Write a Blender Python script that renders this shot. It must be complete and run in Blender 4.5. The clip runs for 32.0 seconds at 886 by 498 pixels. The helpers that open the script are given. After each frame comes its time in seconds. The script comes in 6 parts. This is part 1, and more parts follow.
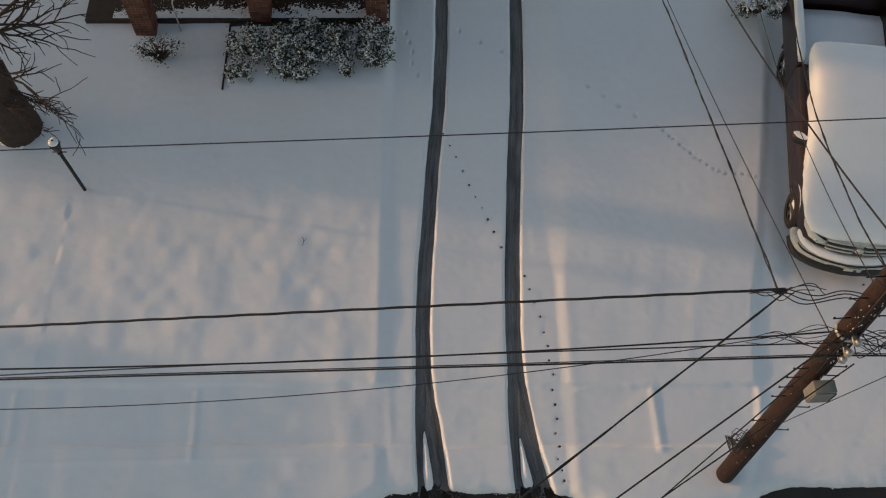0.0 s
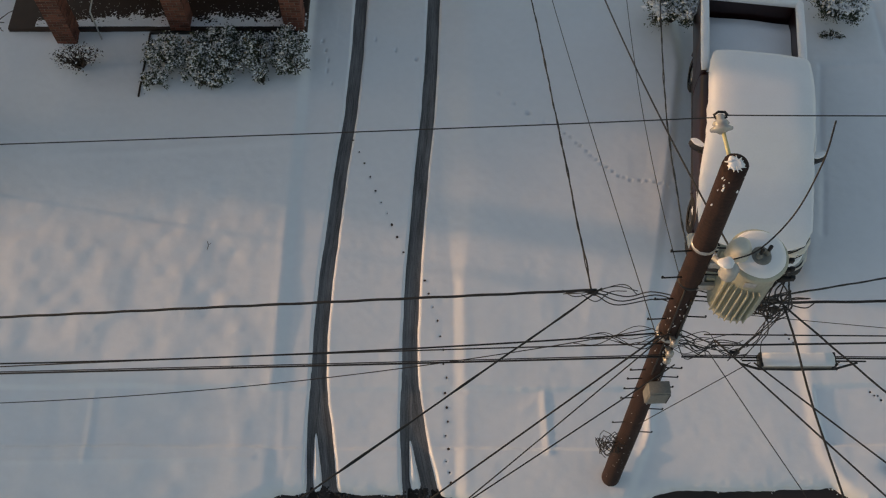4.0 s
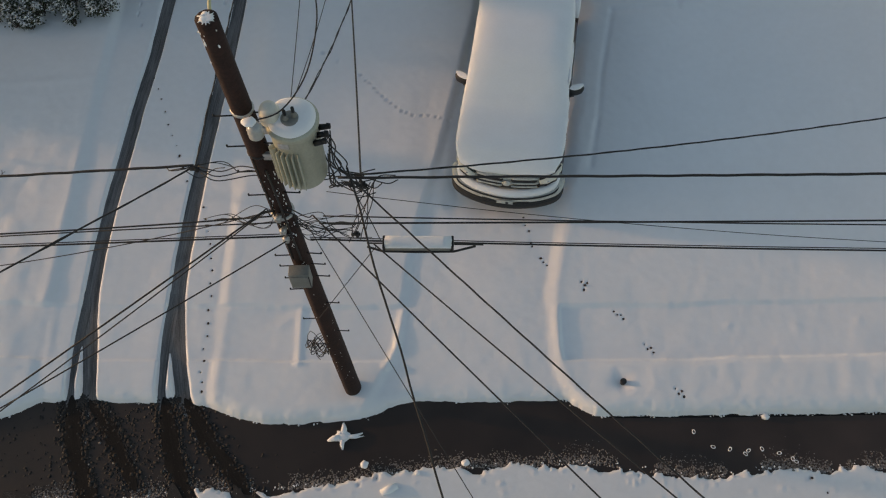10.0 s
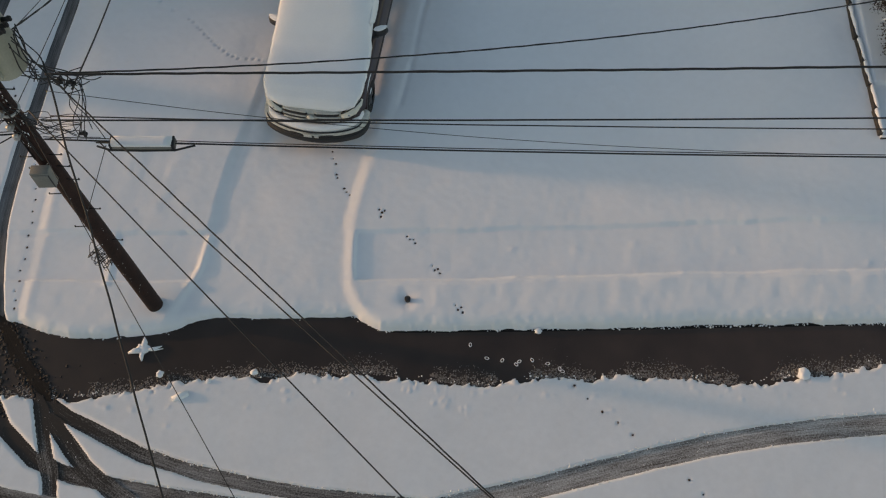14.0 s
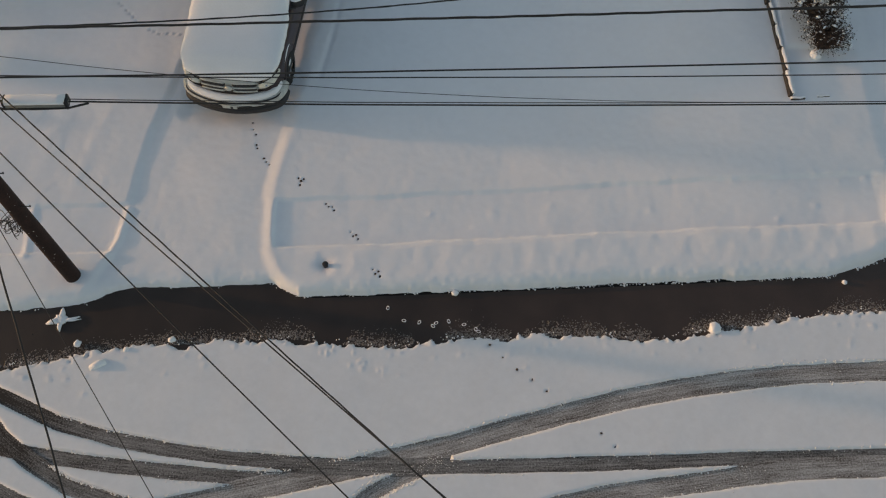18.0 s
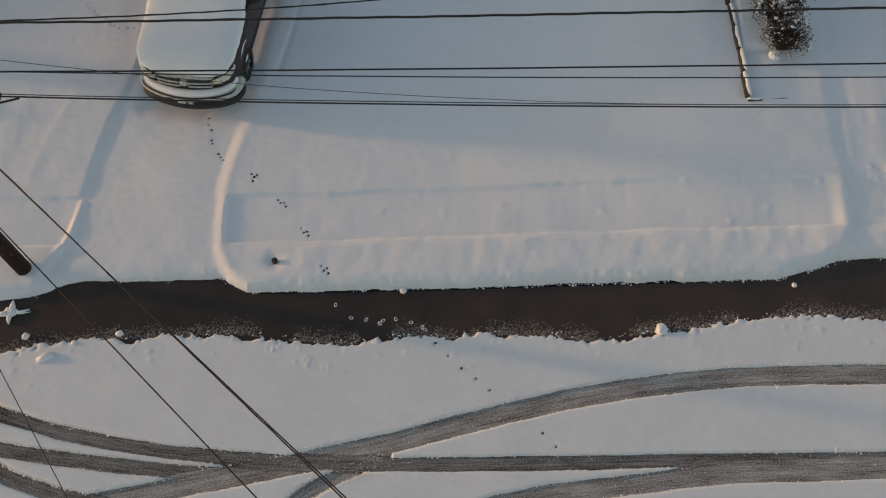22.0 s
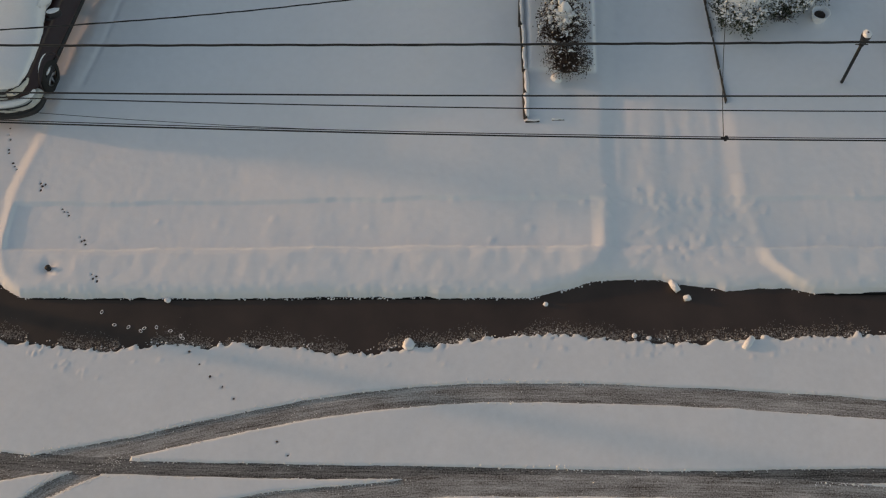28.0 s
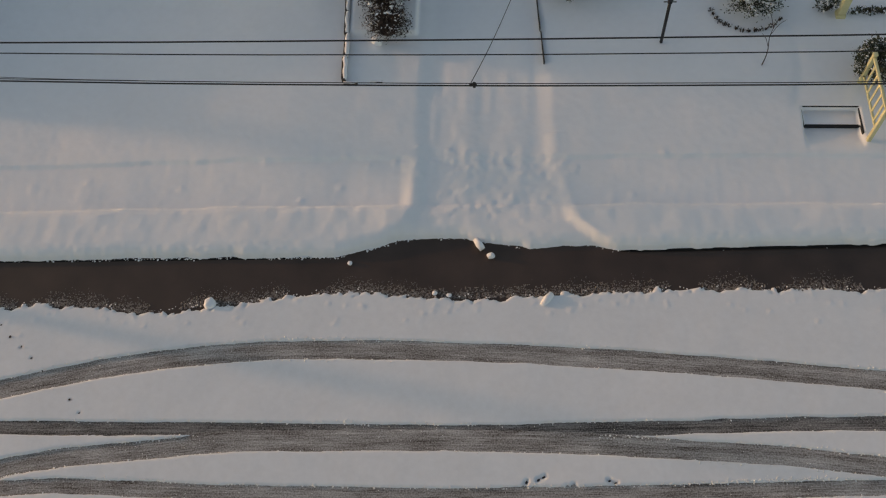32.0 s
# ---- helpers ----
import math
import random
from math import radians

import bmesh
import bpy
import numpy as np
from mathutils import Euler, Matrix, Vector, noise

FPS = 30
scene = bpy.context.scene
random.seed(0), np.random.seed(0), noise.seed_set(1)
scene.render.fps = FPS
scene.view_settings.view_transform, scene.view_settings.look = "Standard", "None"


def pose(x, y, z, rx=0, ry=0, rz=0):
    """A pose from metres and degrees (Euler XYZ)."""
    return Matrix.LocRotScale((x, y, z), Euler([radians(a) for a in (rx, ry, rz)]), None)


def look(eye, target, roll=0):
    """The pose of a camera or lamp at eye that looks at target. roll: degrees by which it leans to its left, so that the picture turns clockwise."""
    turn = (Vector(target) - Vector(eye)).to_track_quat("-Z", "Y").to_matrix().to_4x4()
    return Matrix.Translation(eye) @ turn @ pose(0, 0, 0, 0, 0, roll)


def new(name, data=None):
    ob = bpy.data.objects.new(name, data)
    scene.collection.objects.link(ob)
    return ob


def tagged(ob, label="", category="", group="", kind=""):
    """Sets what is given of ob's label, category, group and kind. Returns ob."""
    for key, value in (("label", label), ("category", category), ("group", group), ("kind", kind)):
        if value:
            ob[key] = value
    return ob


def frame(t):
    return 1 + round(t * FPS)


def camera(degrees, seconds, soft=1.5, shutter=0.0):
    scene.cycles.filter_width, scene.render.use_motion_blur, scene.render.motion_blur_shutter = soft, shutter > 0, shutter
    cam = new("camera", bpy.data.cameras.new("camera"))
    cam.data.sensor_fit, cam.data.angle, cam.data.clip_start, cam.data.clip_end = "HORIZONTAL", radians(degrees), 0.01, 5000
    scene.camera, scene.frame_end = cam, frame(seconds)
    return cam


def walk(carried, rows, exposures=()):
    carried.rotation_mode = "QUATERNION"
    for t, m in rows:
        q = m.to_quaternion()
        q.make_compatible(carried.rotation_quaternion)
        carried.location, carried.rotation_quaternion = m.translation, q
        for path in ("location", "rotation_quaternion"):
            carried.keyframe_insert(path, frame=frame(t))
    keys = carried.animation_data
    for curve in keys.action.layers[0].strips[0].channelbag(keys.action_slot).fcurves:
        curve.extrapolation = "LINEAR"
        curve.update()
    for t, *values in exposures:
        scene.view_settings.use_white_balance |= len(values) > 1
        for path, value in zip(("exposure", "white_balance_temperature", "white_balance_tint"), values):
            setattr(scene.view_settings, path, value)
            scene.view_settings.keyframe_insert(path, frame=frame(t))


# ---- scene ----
cam = camera(50.3, 32.0, soft=1.15)
PATH = [
    (0, (-4.946, -4.026, 16.182), (-4.854, 0.619, 7.327), 0.79),
    (0.5, (-4.700, -4.093, 16.130), (-4.637, 0.617, 7.309), 0.42),
    (1, (-4.446, -4.159, 16.139), (-4.415, 0.583, 7.335), 0.05),
    (1.5, (-4.190, -4.178, 16.138), (-4.171, 0.582, 7.343), 0.01),
    (2, (-3.917, -4.123, 16.154), (-3.894, 0.606, 7.343), 0.04),
    (2.5, (-3.670, -4.134, 16.162), (-3.659, 0.601, 7.354), -0.21),
    (4.5, (-2.395, -4.240, 16.408), (-2.462, 0.507, 7.607), -0.55),
    (5, (-1.846, -4.199, 16.486), (-1.966, 0.560, 7.692), -0.96),
    (5.5, (-1.300, -4.188, 16.614), (-1.443, 0.545, 7.807), -1.12),
    (6, (-0.820, -4.300, 16.748), (-0.987, 0.412, 7.929), -1.45),
    (6.5, (-0.386, -4.446, 16.874), (-0.565, 0.275, 8.060), -1.57),
    (7, (0.011, -4.639, 16.894), (-0.179, 0.084, 8.082), -1.71),
    (7.5, (0.321, -4.824, 16.724), (0.149, -0.066, 7.930), -1.71),
    (8, (0.547, -4.955, 16.477), (0.377, -0.181, 7.691), -1.75),
    (8.5, (0.781, -5.174, 16.320), (0.592, -0.413, 7.528), -1.93),
    (9, (1.102, -5.411, 16.301), (0.897, -0.639, 7.515), -1.95),
    (9.5, (1.500, -5.584, 16.321), (1.292, -0.832, 7.525), -1.91),
    (10, (1.968, -5.822, 16.341), (1.755, -1.091, 7.533), -2.01),
    (10.5, (2.457, -6.130, 16.290), (2.253, -1.396, 7.483), -2.02),
    (11, (2.961, -6.444, 16.255), (2.755, -1.685, 7.462), -2.08),
    (11.5, (3.429, -6.657, 16.258), (3.228, -1.866, 7.482), -2.02),
    (12, (3.930, -6.803, 16.306), (3.712, -2.029, 7.522), -2.09),
    (12.5, (4.479, -6.973, 16.340), (4.248, -2.229, 7.540), -2.19),
    (13, (5.027, -7.166, 16.436), (4.795, -2.415, 7.640), -2.22),
    (13.5, (5.504, -7.333, 16.581), (5.275, -2.608, 7.770), -2.14),
    (14, (5.924, -7.578, 16.636), (5.710, -2.846, 7.829), -1.98),
    (14.5, (6.328, -7.729, 16.627), (6.131, -2.982, 7.828), -1.84),
    (15, (6.798, -7.888, 16.558), (6.715, -3.134, 7.760), -1.78),
    (15.5, (7.097, -8.018, 16.549), (7.102, -3.291, 7.737), -1.62),
    (17.5, (7.118, -8.312, 16.461), (7.132, -3.578, 7.653), -0.75),
    (18, (7.106, -8.308, 16.434), (7.127, -3.557, 7.635), -0.69),
    (18.5, (7.116, -8.289, 16.420), (7.162, -3.569, 7.604), -0.86),
    (19, (7.094, -8.289, 16.457), (7.178, -3.580, 7.636), -0.81),
    (19.5, (7.036, -8.314, 16.462), (7.136, -3.607, 7.639), -0.74),
    (20, (7.055, -8.325, 16.451), (7.137, -3.616, 7.629), -0.95),
    (20.5, (7.300, -8.316, 16.433), (7.371, -3.624, 7.602), -1.08),
    (21, (7.556, -8.340, 16.409), (7.591, -3.636, 7.585), -0.98),
    (21.5, (7.950, -8.326, 16.430), (7.907, -3.627, 7.603), -1.19),
    (22, (8.296, -8.254, 16.468), (8.206, -3.557, 7.640), -1.17),
    (22.5, (8.649, -8.119, 16.562), (8.501, -3.426, 7.732), -1.37),
    (23, (9.125, -7.971, 16.674), (8.916, -3.277, 7.847), -1.79),
    (23.5, (9.693, -7.849, 16.779), (9.450, -3.155, 7.952), -2.18),
    (24, (10.245, -7.750, 16.918), (9.992, -3.078, 8.080), -2.38),
    (24.5, (10.634, -7.700, 16.999), (10.329, -2.991, 8.183), -2.20),
    (26.5, (12.148, -7.867, 17.141), (11.799, -3.196, 8.306), -2.54),
    (27, (12.607, -7.936, 17.131), (12.240, -3.268, 8.295), -2.79),
    (27.5, (13.134, -8.048, 17.051), (12.735, -3.357, 8.228), -3.10),
    (28, (13.610, -8.141, 17.031), (13.203, -3.464, 8.201), -3.23),
    (28.5, (14.102, -8.270, 16.969), (13.680, -3.586, 8.145), -3.43),
    (29, (14.591, -8.383, 16.902), (14.185, -3.697, 8.077), -3.41),
    (29.5, (15.014, -8.490, 16.854), (14.618, -3.793, 8.035), -3.33),
    (30, (15.496, -8.561, 16.831), (15.083, -3.857, 8.016), -3.57),
    (30.5, (15.988, -8.593, 16.776), (15.568, -3.914, 7.947), -3.78),
    (31, (16.540, -8.626, 16.693), (16.118, -3.957, 7.860), -3.93),
    (31.5, (17.098, -8.597, 16.635), (16.627, -3.947, 7.794), -4.60),
    (32, (17.642, -8.755, 16.534), (17.154, -4.066, 7.715), -4.56),
]
EXPOSURES = [(0, 0.37, 7850, 15.5), (6, 0.34, 7600, 14.5), (13, 0.44, 7500, 13), (19, 0.42, 7830, 14.5), (28, 0.35, 7980, 15.5), (32, 0.36, 8020, 16.5)]
walk(cam, [(t, look(eye, target, roll)) for t, eye, target, roll in PATH], EXPOSURES)

# ---- world and light: low winter sun from the west, clear sky, long shade ----
SUN_EL, SUN_AZ = radians(8.5), radians(169.5)  # azimuth from +x, towards +y
world = bpy.data.worlds.new("sky")
scene.world = world
world.use_nodes = True
wn = world.node_tree
sky = wn.nodes.new("ShaderNodeTexSky")
sky.sky_type, sky.sun_disc = "NISHITA", False
sky.sun_elevation, sky.sun_rotation = SUN_EL, radians(90) - SUN_AZ
wn.links.new(sky.outputs[0], wn.nodes["Background"].inputs[0])
wn.nodes["Background"].inputs[1].default_value = 0.15
sun_data = bpy.data.lights.new("sun", "SUN")
sun_data.energy, sun_data.angle, sun_data.color = 1.29, radians(1.8), (1.0, 0.62, 0.365)
sun = new("sun", sun_data)
sun_from = Vector((math.cos(SUN_AZ) * math.cos(SUN_EL), math.sin(SUN_AZ) * math.cos(SUN_EL), math.sin(SUN_EL)))
sun.matrix_world = look(sun_from * 50, (0, 0, 0))

# ---- materials ----


def material(name, color, rough=0.6, metal=0.0, var=0.15, scale=8.0, bump=0.2, bump_scale=40.0, depth=0.01, spread=0.0, coat=0.0):
    """A surface with stains at one scale, grain at another, fine relief; spread: change from piece to piece."""
    m = bpy.data.materials.new(name)
    m.use_nodes = True
    nt = m.node_tree
    b = nt.nodes["Principled BSDF"]
    co = nt.nodes.new("ShaderNodeTexCoord")
    n1 = nt.nodes.new("ShaderNodeTexNoise")
    n1.inputs["Scale"].default_value, n1.inputs["Detail"].default_value = scale, 6
    n2 = nt.nodes.new("ShaderNodeTexNoise")
    n2.inputs["Scale"].default_value, n2.inputs["Detail"].default_value = bump_scale, 8
    for n in (n1, n2):
        nt.links.new(co.outputs["Object"], n.inputs["Vector"])
    ramp = nt.nodes.new("ShaderNodeValToRGB")
    lo = [c * (1 - var) for c in color]
    hi = [min(1, c * (1 + var)) for c in color]
    ramp.color_ramp.elements[0].color, ramp.color_ramp.elements[1].color = (*lo, 1), (*hi, 1)
    ramp.color_ramp.elements[0].position, ramp.color_ramp.elements[1].position = 0.3, 0.7
    mix = nt.nodes.new("ShaderNodeMath")
    mix.operation = "MULTIPLY_ADD"
    mix.inputs[1].default_value = 0.5
    half = nt.nodes.new("ShaderNodeMath")
    half.operation = "MULTIPLY"
    half.inputs[1].default_value = 0.5
    nt.links.new(n2.outputs["Fac"], half.inputs[0])
    nt.links.new(n1.outputs["Fac"], mix.inputs[0])
    nt.links.new(half.outputs[0], mix.inputs[2])
    fac = mix.outputs[0]
    if spread:
        info = nt.nodes.new("ShaderNodeObjectInfo")
        add = nt.nodes.new("ShaderNodeMath")
        add.operation = "MULTIPLY_ADD"
        add.inputs[1].default_value = spread
        nt.links.new(info.outputs["Random"], add.inputs[0])
        sub = nt.nodes.new("ShaderNodeMath")
        sub.inputs[1].default_value = -spread / 2
        nt.links.new(add.outputs[0], sub.inputs[0])
        nt.links.new(fac, add.inputs[2])
        fac = sub.outputs[0]
    nt.links.new(fac, ramp.inputs["Fac"])
    nt.links.new(ramp.outputs["Color"], b.inputs["Base Color"])
    b.inputs["Roughness"].default_value, b.inputs["Metallic"].default_value = rough, metal
    b.inputs["Coat Weight"].default_value = coat
    bp = nt.nodes.new("ShaderNodeBump")
    bp.inputs["Strength"].default_value, bp.inputs["Distance"].default_value = bump, depth
    nt.links.new(n2.outputs["Fac"], bp.inputs["Height"])
    nt.links.new(bp.outputs["Normal"], b.inputs["Normal"])
    return m


def wet_road():
    m = material("wet_asphalt", (0.056, 0.0365, 0.028), 0.45, var=0.5, scale=1.2, bump=0.5, bump_scale=120.0, depth=0.006)
    nt = m.node_tree
    b = nt.nodes["Principled BSDF"]
    old = b.inputs["Base Color"].links[0].from_socket
    co = nt.nodes.new("ShaderNodeTexCoord")
    sep = nt.nodes.new("ShaderNodeSeparateXYZ")
    wander = nt.nodes.new("ShaderNodeTexNoise")
    wander.inputs["Scale"].default_value, wander.inputs["Detail"].default_value = 0.7, 4
    add = nt.nodes.new("ShaderNodeMath")
    add.operation = "MULTIPLY_ADD"
    add.inputs[1].default_value = 5.0
    span = nt.nodes.new("ShaderNodeMapRange")
    span.inputs["From Min"].default_value, span.inputs["From Max"].default_value = 6.0, 14.0
    span.inputs["To Min"].default_value, span.inputs["To Max"].default_value = 0.5, 1.0
    mul = nt.nodes.new("ShaderNodeMix")
    mul.data_type, mul.blend_type = "RGBA", "MULTIPLY"
    mul.inputs[0].default_value = 1.0
    nt.links.new(co.outputs["Object"], sep.inputs[0])
    nt.links.new(co.outputs["Object"], wander.inputs["Vector"])
    nt.links.new(wander.outputs["Fac"], add.inputs[0])
    nt.links.new(sep.outputs[0], add.inputs[2])
    nt.links.new(add.outputs[0], span.inputs["Value"])
    nt.links.new(old, mul.inputs[6])
    nt.links.new(span.outputs[0], mul.inputs[7])
    nt.links.new(mul.outputs[2], b.inputs["Base Color"])
    return m


SNOW = material("snow", (0.86, 0.87, 0.89), 0.75, var=0.03, scale=0.8, bump=0.2, bump_scale=7.0, depth=0.02)
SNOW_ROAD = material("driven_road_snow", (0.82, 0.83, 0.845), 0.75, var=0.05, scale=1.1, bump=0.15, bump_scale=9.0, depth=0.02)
SNOW_FINE = material("snow_on_things", (0.87, 0.88, 0.90), 0.7, var=0.03, scale=3.0, bump=0.25, bump_scale=30.0, depth=0.01)
WET = wet_road()
BARK = material("bark", (0.058, 0.038, 0.031), 0.9, var=0.4, scale=6.0, bump=1.0, bump_scale=25.0, depth=0.03)
POLE_WOOD = material("creosoted_wood", (0.026, 0.010, 0.0075), 0.9, var=0.6, scale=5.0, bump=0.7, bump_scale=30.0, depth=0.01)
BRICK = material("red_brick", (0.15, 0.052, 0.034), 0.85, var=0.35, scale=12.0, bump=0.5, bump_scale=70.0, depth=0.004, spread=0.7)
MORTAR = material("mortar", (0.24, 0.20, 0.17), 0.9, var=0.2, scale=15.0)
BLACK_METAL = material("black_metal", (0.015, 0.015, 0.016), 0.45, 0.3, var=0.2)
BLACK_PLASTIC = material("black_plastic", (0.02, 0.02, 0.022), 0.55, var=0.2)
CABLE = material("cable_sheath", (0.018, 0.017, 0.017), 0.6, var=0.3, scale=3.0)
GALV = material("galvanised_steel", (0.48, 0.48, 0.47), 0.5, 0.8, var=0.2, scale=20.0)
GREY_PAINT = material("transformer_grey_paint", (0.385, 0.395, 0.325), 0.5, var=0.18, scale=6.0)
PORCELAIN = material("glazed_porcelain", (0.42, 0.42, 0.40), 0.2, var=0.1, coat=0.5)
GREY_BOX = material("weathered_grey_plastic", (0.19, 0.19, 0.175), 0.65, var=0.2, scale=8.0)
PAINT = material("dark_maroon_paint", (0.028, 0.009, 0.008), 0.38, 0.1, var=0.25, scale=5.0, bump=0.02, coat=0.25)
RUBBER = material("tyre_rubber", (0.018, 0.018, 0.018), 0.85, var=0.3)
ALLOY = material("alloy_wheel", (0.45, 0.45, 0.46), 0.35, 0.9, var=0.15)
CHROME = material("chrome", (0.6, 0.6, 0.6), 0.2, 1.0, var=0.1)
GLASS_DARK = material("dark_glass", (0.012, 0.014, 0.016), 0.08, var=0.1, bump=0.0, coat=0.8)
DUSTED = material("snow_dusted_chrome", (0.50, 0.51, 0.48), 0.55, 0.0, var=0.3, scale=9.0)
LAMP_GLASS = material("frosted_lamp_glass", (0.7, 0.68, 0.6), 0.35, var=0.1)
STONE = material("grey_stone", (0.30, 0.29, 0.27), 0.85, var=0.25, scale=9.0, bump=0.6)
YELLOW = material("pale_yellow_paint", (0.60, 0.57, 0.33), 0.55, var=0.12, scale=7.0)
DARK_WOOD = material("dark_porch_wood", (0.030, 0.015, 0.010), 0.7, var=0.3, scale=5.0)
DECK = material("red_brown_deck_wood", (0.075, 0.035, 0.025), 0.7, var=0.3, scale=6.0)
LEAF = material("evergreen_leaves", (0.045, 0.055, 0.028), 0.6, var=0.5, scale=9.0)
TWIG = material("brown_twigs", (0.060, 0.040, 0.030), 0.85, var=0.35, scale=9.0)

# ---- mesh helpers ----


def mesh_object(name, bm, mat, parent=None, smooth=True):
    me = bpy.data.meshes.new(name)
    bm.to_mesh(me)
    bm.free()
    me.materials.append(mat)
    if smooth:
        me.shade_smooth()
    ob = new(name, me)
    if parent:
        ob.parent = parent
    return ob


def part(name, bm, mat, parent, label="", smooth=True):
    ob = mesh_object(name, bm, mat, parent, smooth)
    if label:
        tagged(ob, label)
    return ob


def thing(name, label, category, at=(0, 0, 0), rz=0.0, group="", kind=""):
    ob = new(name)
    ob.matrix_world = pose(*at, 0, 0, rz)
    return tagged(ob, label, category, group, kind)


def box(size, at=(0, 0, 0), bevel=0.0, rot=None, seg=2):
    bm = bmesh.new()
    bmesh.ops.create_cube(bm, size=1)
    bmesh.ops.scale(bm, vec=size, verts=bm.verts)
    if bevel:
        bmesh.ops.bevel(bm, geom=bm.edges[:], offset=bevel, segments=seg, affect="EDGES", profile=0.5)
    if rot:
        bmesh.ops.rotate(bm, cent=(0, 0, 0), matrix=Euler([radians(a) for a in rot]).to_matrix(), verts=bm.verts)
    bmesh.ops.translate(bm, vec=at, verts=bm.verts)
    return bm


def join(*some):
    out = bmesh.new()
    for bm in some:
        me = bpy.data.meshes.new("tmp")
        bm.to_mesh(me)
        bm.free()
        out.from_mesh(me)
        bpy.data.meshes.remove(me)
    return out


def turned(profile, n=16, at=(0, 0, 0), caps=True):
    """A body turned round z from (radius, height) pairs."""
    bm = bmesh.new()
    rings = []
    for r, z in profile:
        rings.append([bm.verts.new((at[0] + r * math.cos(2 * math.pi * k / n), at[1] + r * math.sin(2 * math.pi * k / n), at[2] + z)) for k in range(n)])
    for a, b in zip(rings, rings[1:]):
        for k in range(n):
            bm.faces.new((a[k], a[(k + 1) % n], b[(k + 1) % n], b[k]))
    if caps and profile[0][0] > 1e-4:
        bm.faces.new(rings[0][::-1])
    if caps and profile[-1][0] > 1e-4:
        bm.faces.new(rings[-1])
    return bm


def tube(points, radii, n=8):
    """A round rod along points; radii: one or one for each point."""
    points = [Vector(p) for p in points]
    if not hasattr(radii, "__len__"):
        radii = [radii] * len(points)
    bm = bmesh.new()
    rings = []
    side = None
    for i, p in enumerate(points):
        way = (points[min(i + 1, len(points) - 1)] - points[max(i - 1, 0)]).normalized()
        if side is None:
            side = way.orthogonal().normalized()
        side = (side - way * side.dot(way)).normalized()
        up = way.cross(side)
        rings.append([bm.verts.new(p + radii[i] * (math.cos(2 * math.pi * k / n) * side + math.sin(2 * math.pi * k / n) * up)) for k in range(n)])
    for a, b in zip(rings, rings[1:]):
        for k in range(n):
            bm.faces.new((a[k], a[(k + 1) % n], b[(k + 1) % n], b[k]))
    bm.faces.new(rings[0][::-1])
    bm.faces.new(rings[-1])
    return bm


def curve_points(keys, n):
    """n points on a smooth line through the keys (Catmull-Rom)."""
    keys = [np.array(k, float) for k in keys]
    ext = [2 * keys[0] - keys[1], *keys, 2 * keys[-1] - keys[-2]]
    out = []
    for i in range(n):
        s = i / (n - 1) * (len(keys) - 1)
        j = min(int(s), len(keys) - 2)
        u = s - j
        a, b, c, d = ext[j : j + 4]
        out.append(0.5 * (2 * b + (c - a) * u + (2 * a - 5 * b + 4 * c - d) * u * u + (3 * b - a - 3 * c + d) * u**3))
    return out


def sheet(name, X, Y, Z, mat, smooth=True):
    """A mesh over a grid of X, Y, Z arrays."""
    rows, cols = X.shape
    me = bpy.data.meshes.new(name)
    co = np.stack([X, Y, Z], -1).reshape(-1, 3).astype(np.float32)
    i = np.arange(rows * cols).reshape(rows, cols)
    quads = np.stack([i[:-1, :-1], i[:-1, 1:], i[1:, 1:], i[1:, :-1]], -1).reshape(-1, 4)
    me.vertices.add(len(co))
    me.vertices.foreach_set("co", co.ravel())
    me.loops.add(quads.size)
    me.loops.foreach_set("vertex_index", quads.ravel().astype(np.int32))
    me.polygons.add(len(quads))
    me.polygons.foreach_set("loop_start", np.arange(0, quads.size, 4, dtype=np.int32))
    me.update(calc_edges=True)
    me.materials.append(mat)
    if smooth:
        me.shade_smooth()
    return new(name, me)


# ---- the ground: asphalt below, one sheet of snow over it that gives way where it is bare ----


def ramp01(v, a, b):
    t = np.clip((v - a) / (b - a), 0, 1)
    return t * t * (3 - 2 * t)


def value_noise(X, Y, size, seed):
    """Smooth noise between -1 and 1 with features of that size."""
    rng = np.random.RandomState(seed)
    g = rng.uniform(-1, 1, (257, 257))
    u, v = X / size + 40.3, Y / size + 51.7
    i, j = np.floor(u).astype(int), np.floor(v).astype(int)
    fu, fv = u - i, v - j
    fu, fv = fu * fu * (3 - 2 * fu), fv * fv * (3 - 2 * fv)
    i, j = i % 256, j % 256
    return (g[i, j] * (1 - fu) + g[i + 1, j] * fu) * (1 - fv) + (g[i, j + 1] * (1 - fu) + g[i + 1, j + 1] * fu) * fv


def far_from_line(X, Y, keys):
    """Distance of each place from a polyline."""
    best = np.full(X.shape, 1e9)
    for (ax, ay), (bx, by) in zip(keys, keys[1:]):
        dx, dy = bx - ax, by - ay
        s = np.clip(((X - ax) * dx + (Y - ay) * dy) / (dx * dx + dy * dy), 0, 1)
        best = np.minimum(best, np.hypot(X - ax - s * dx, Y - ay - s * dy))
    return best


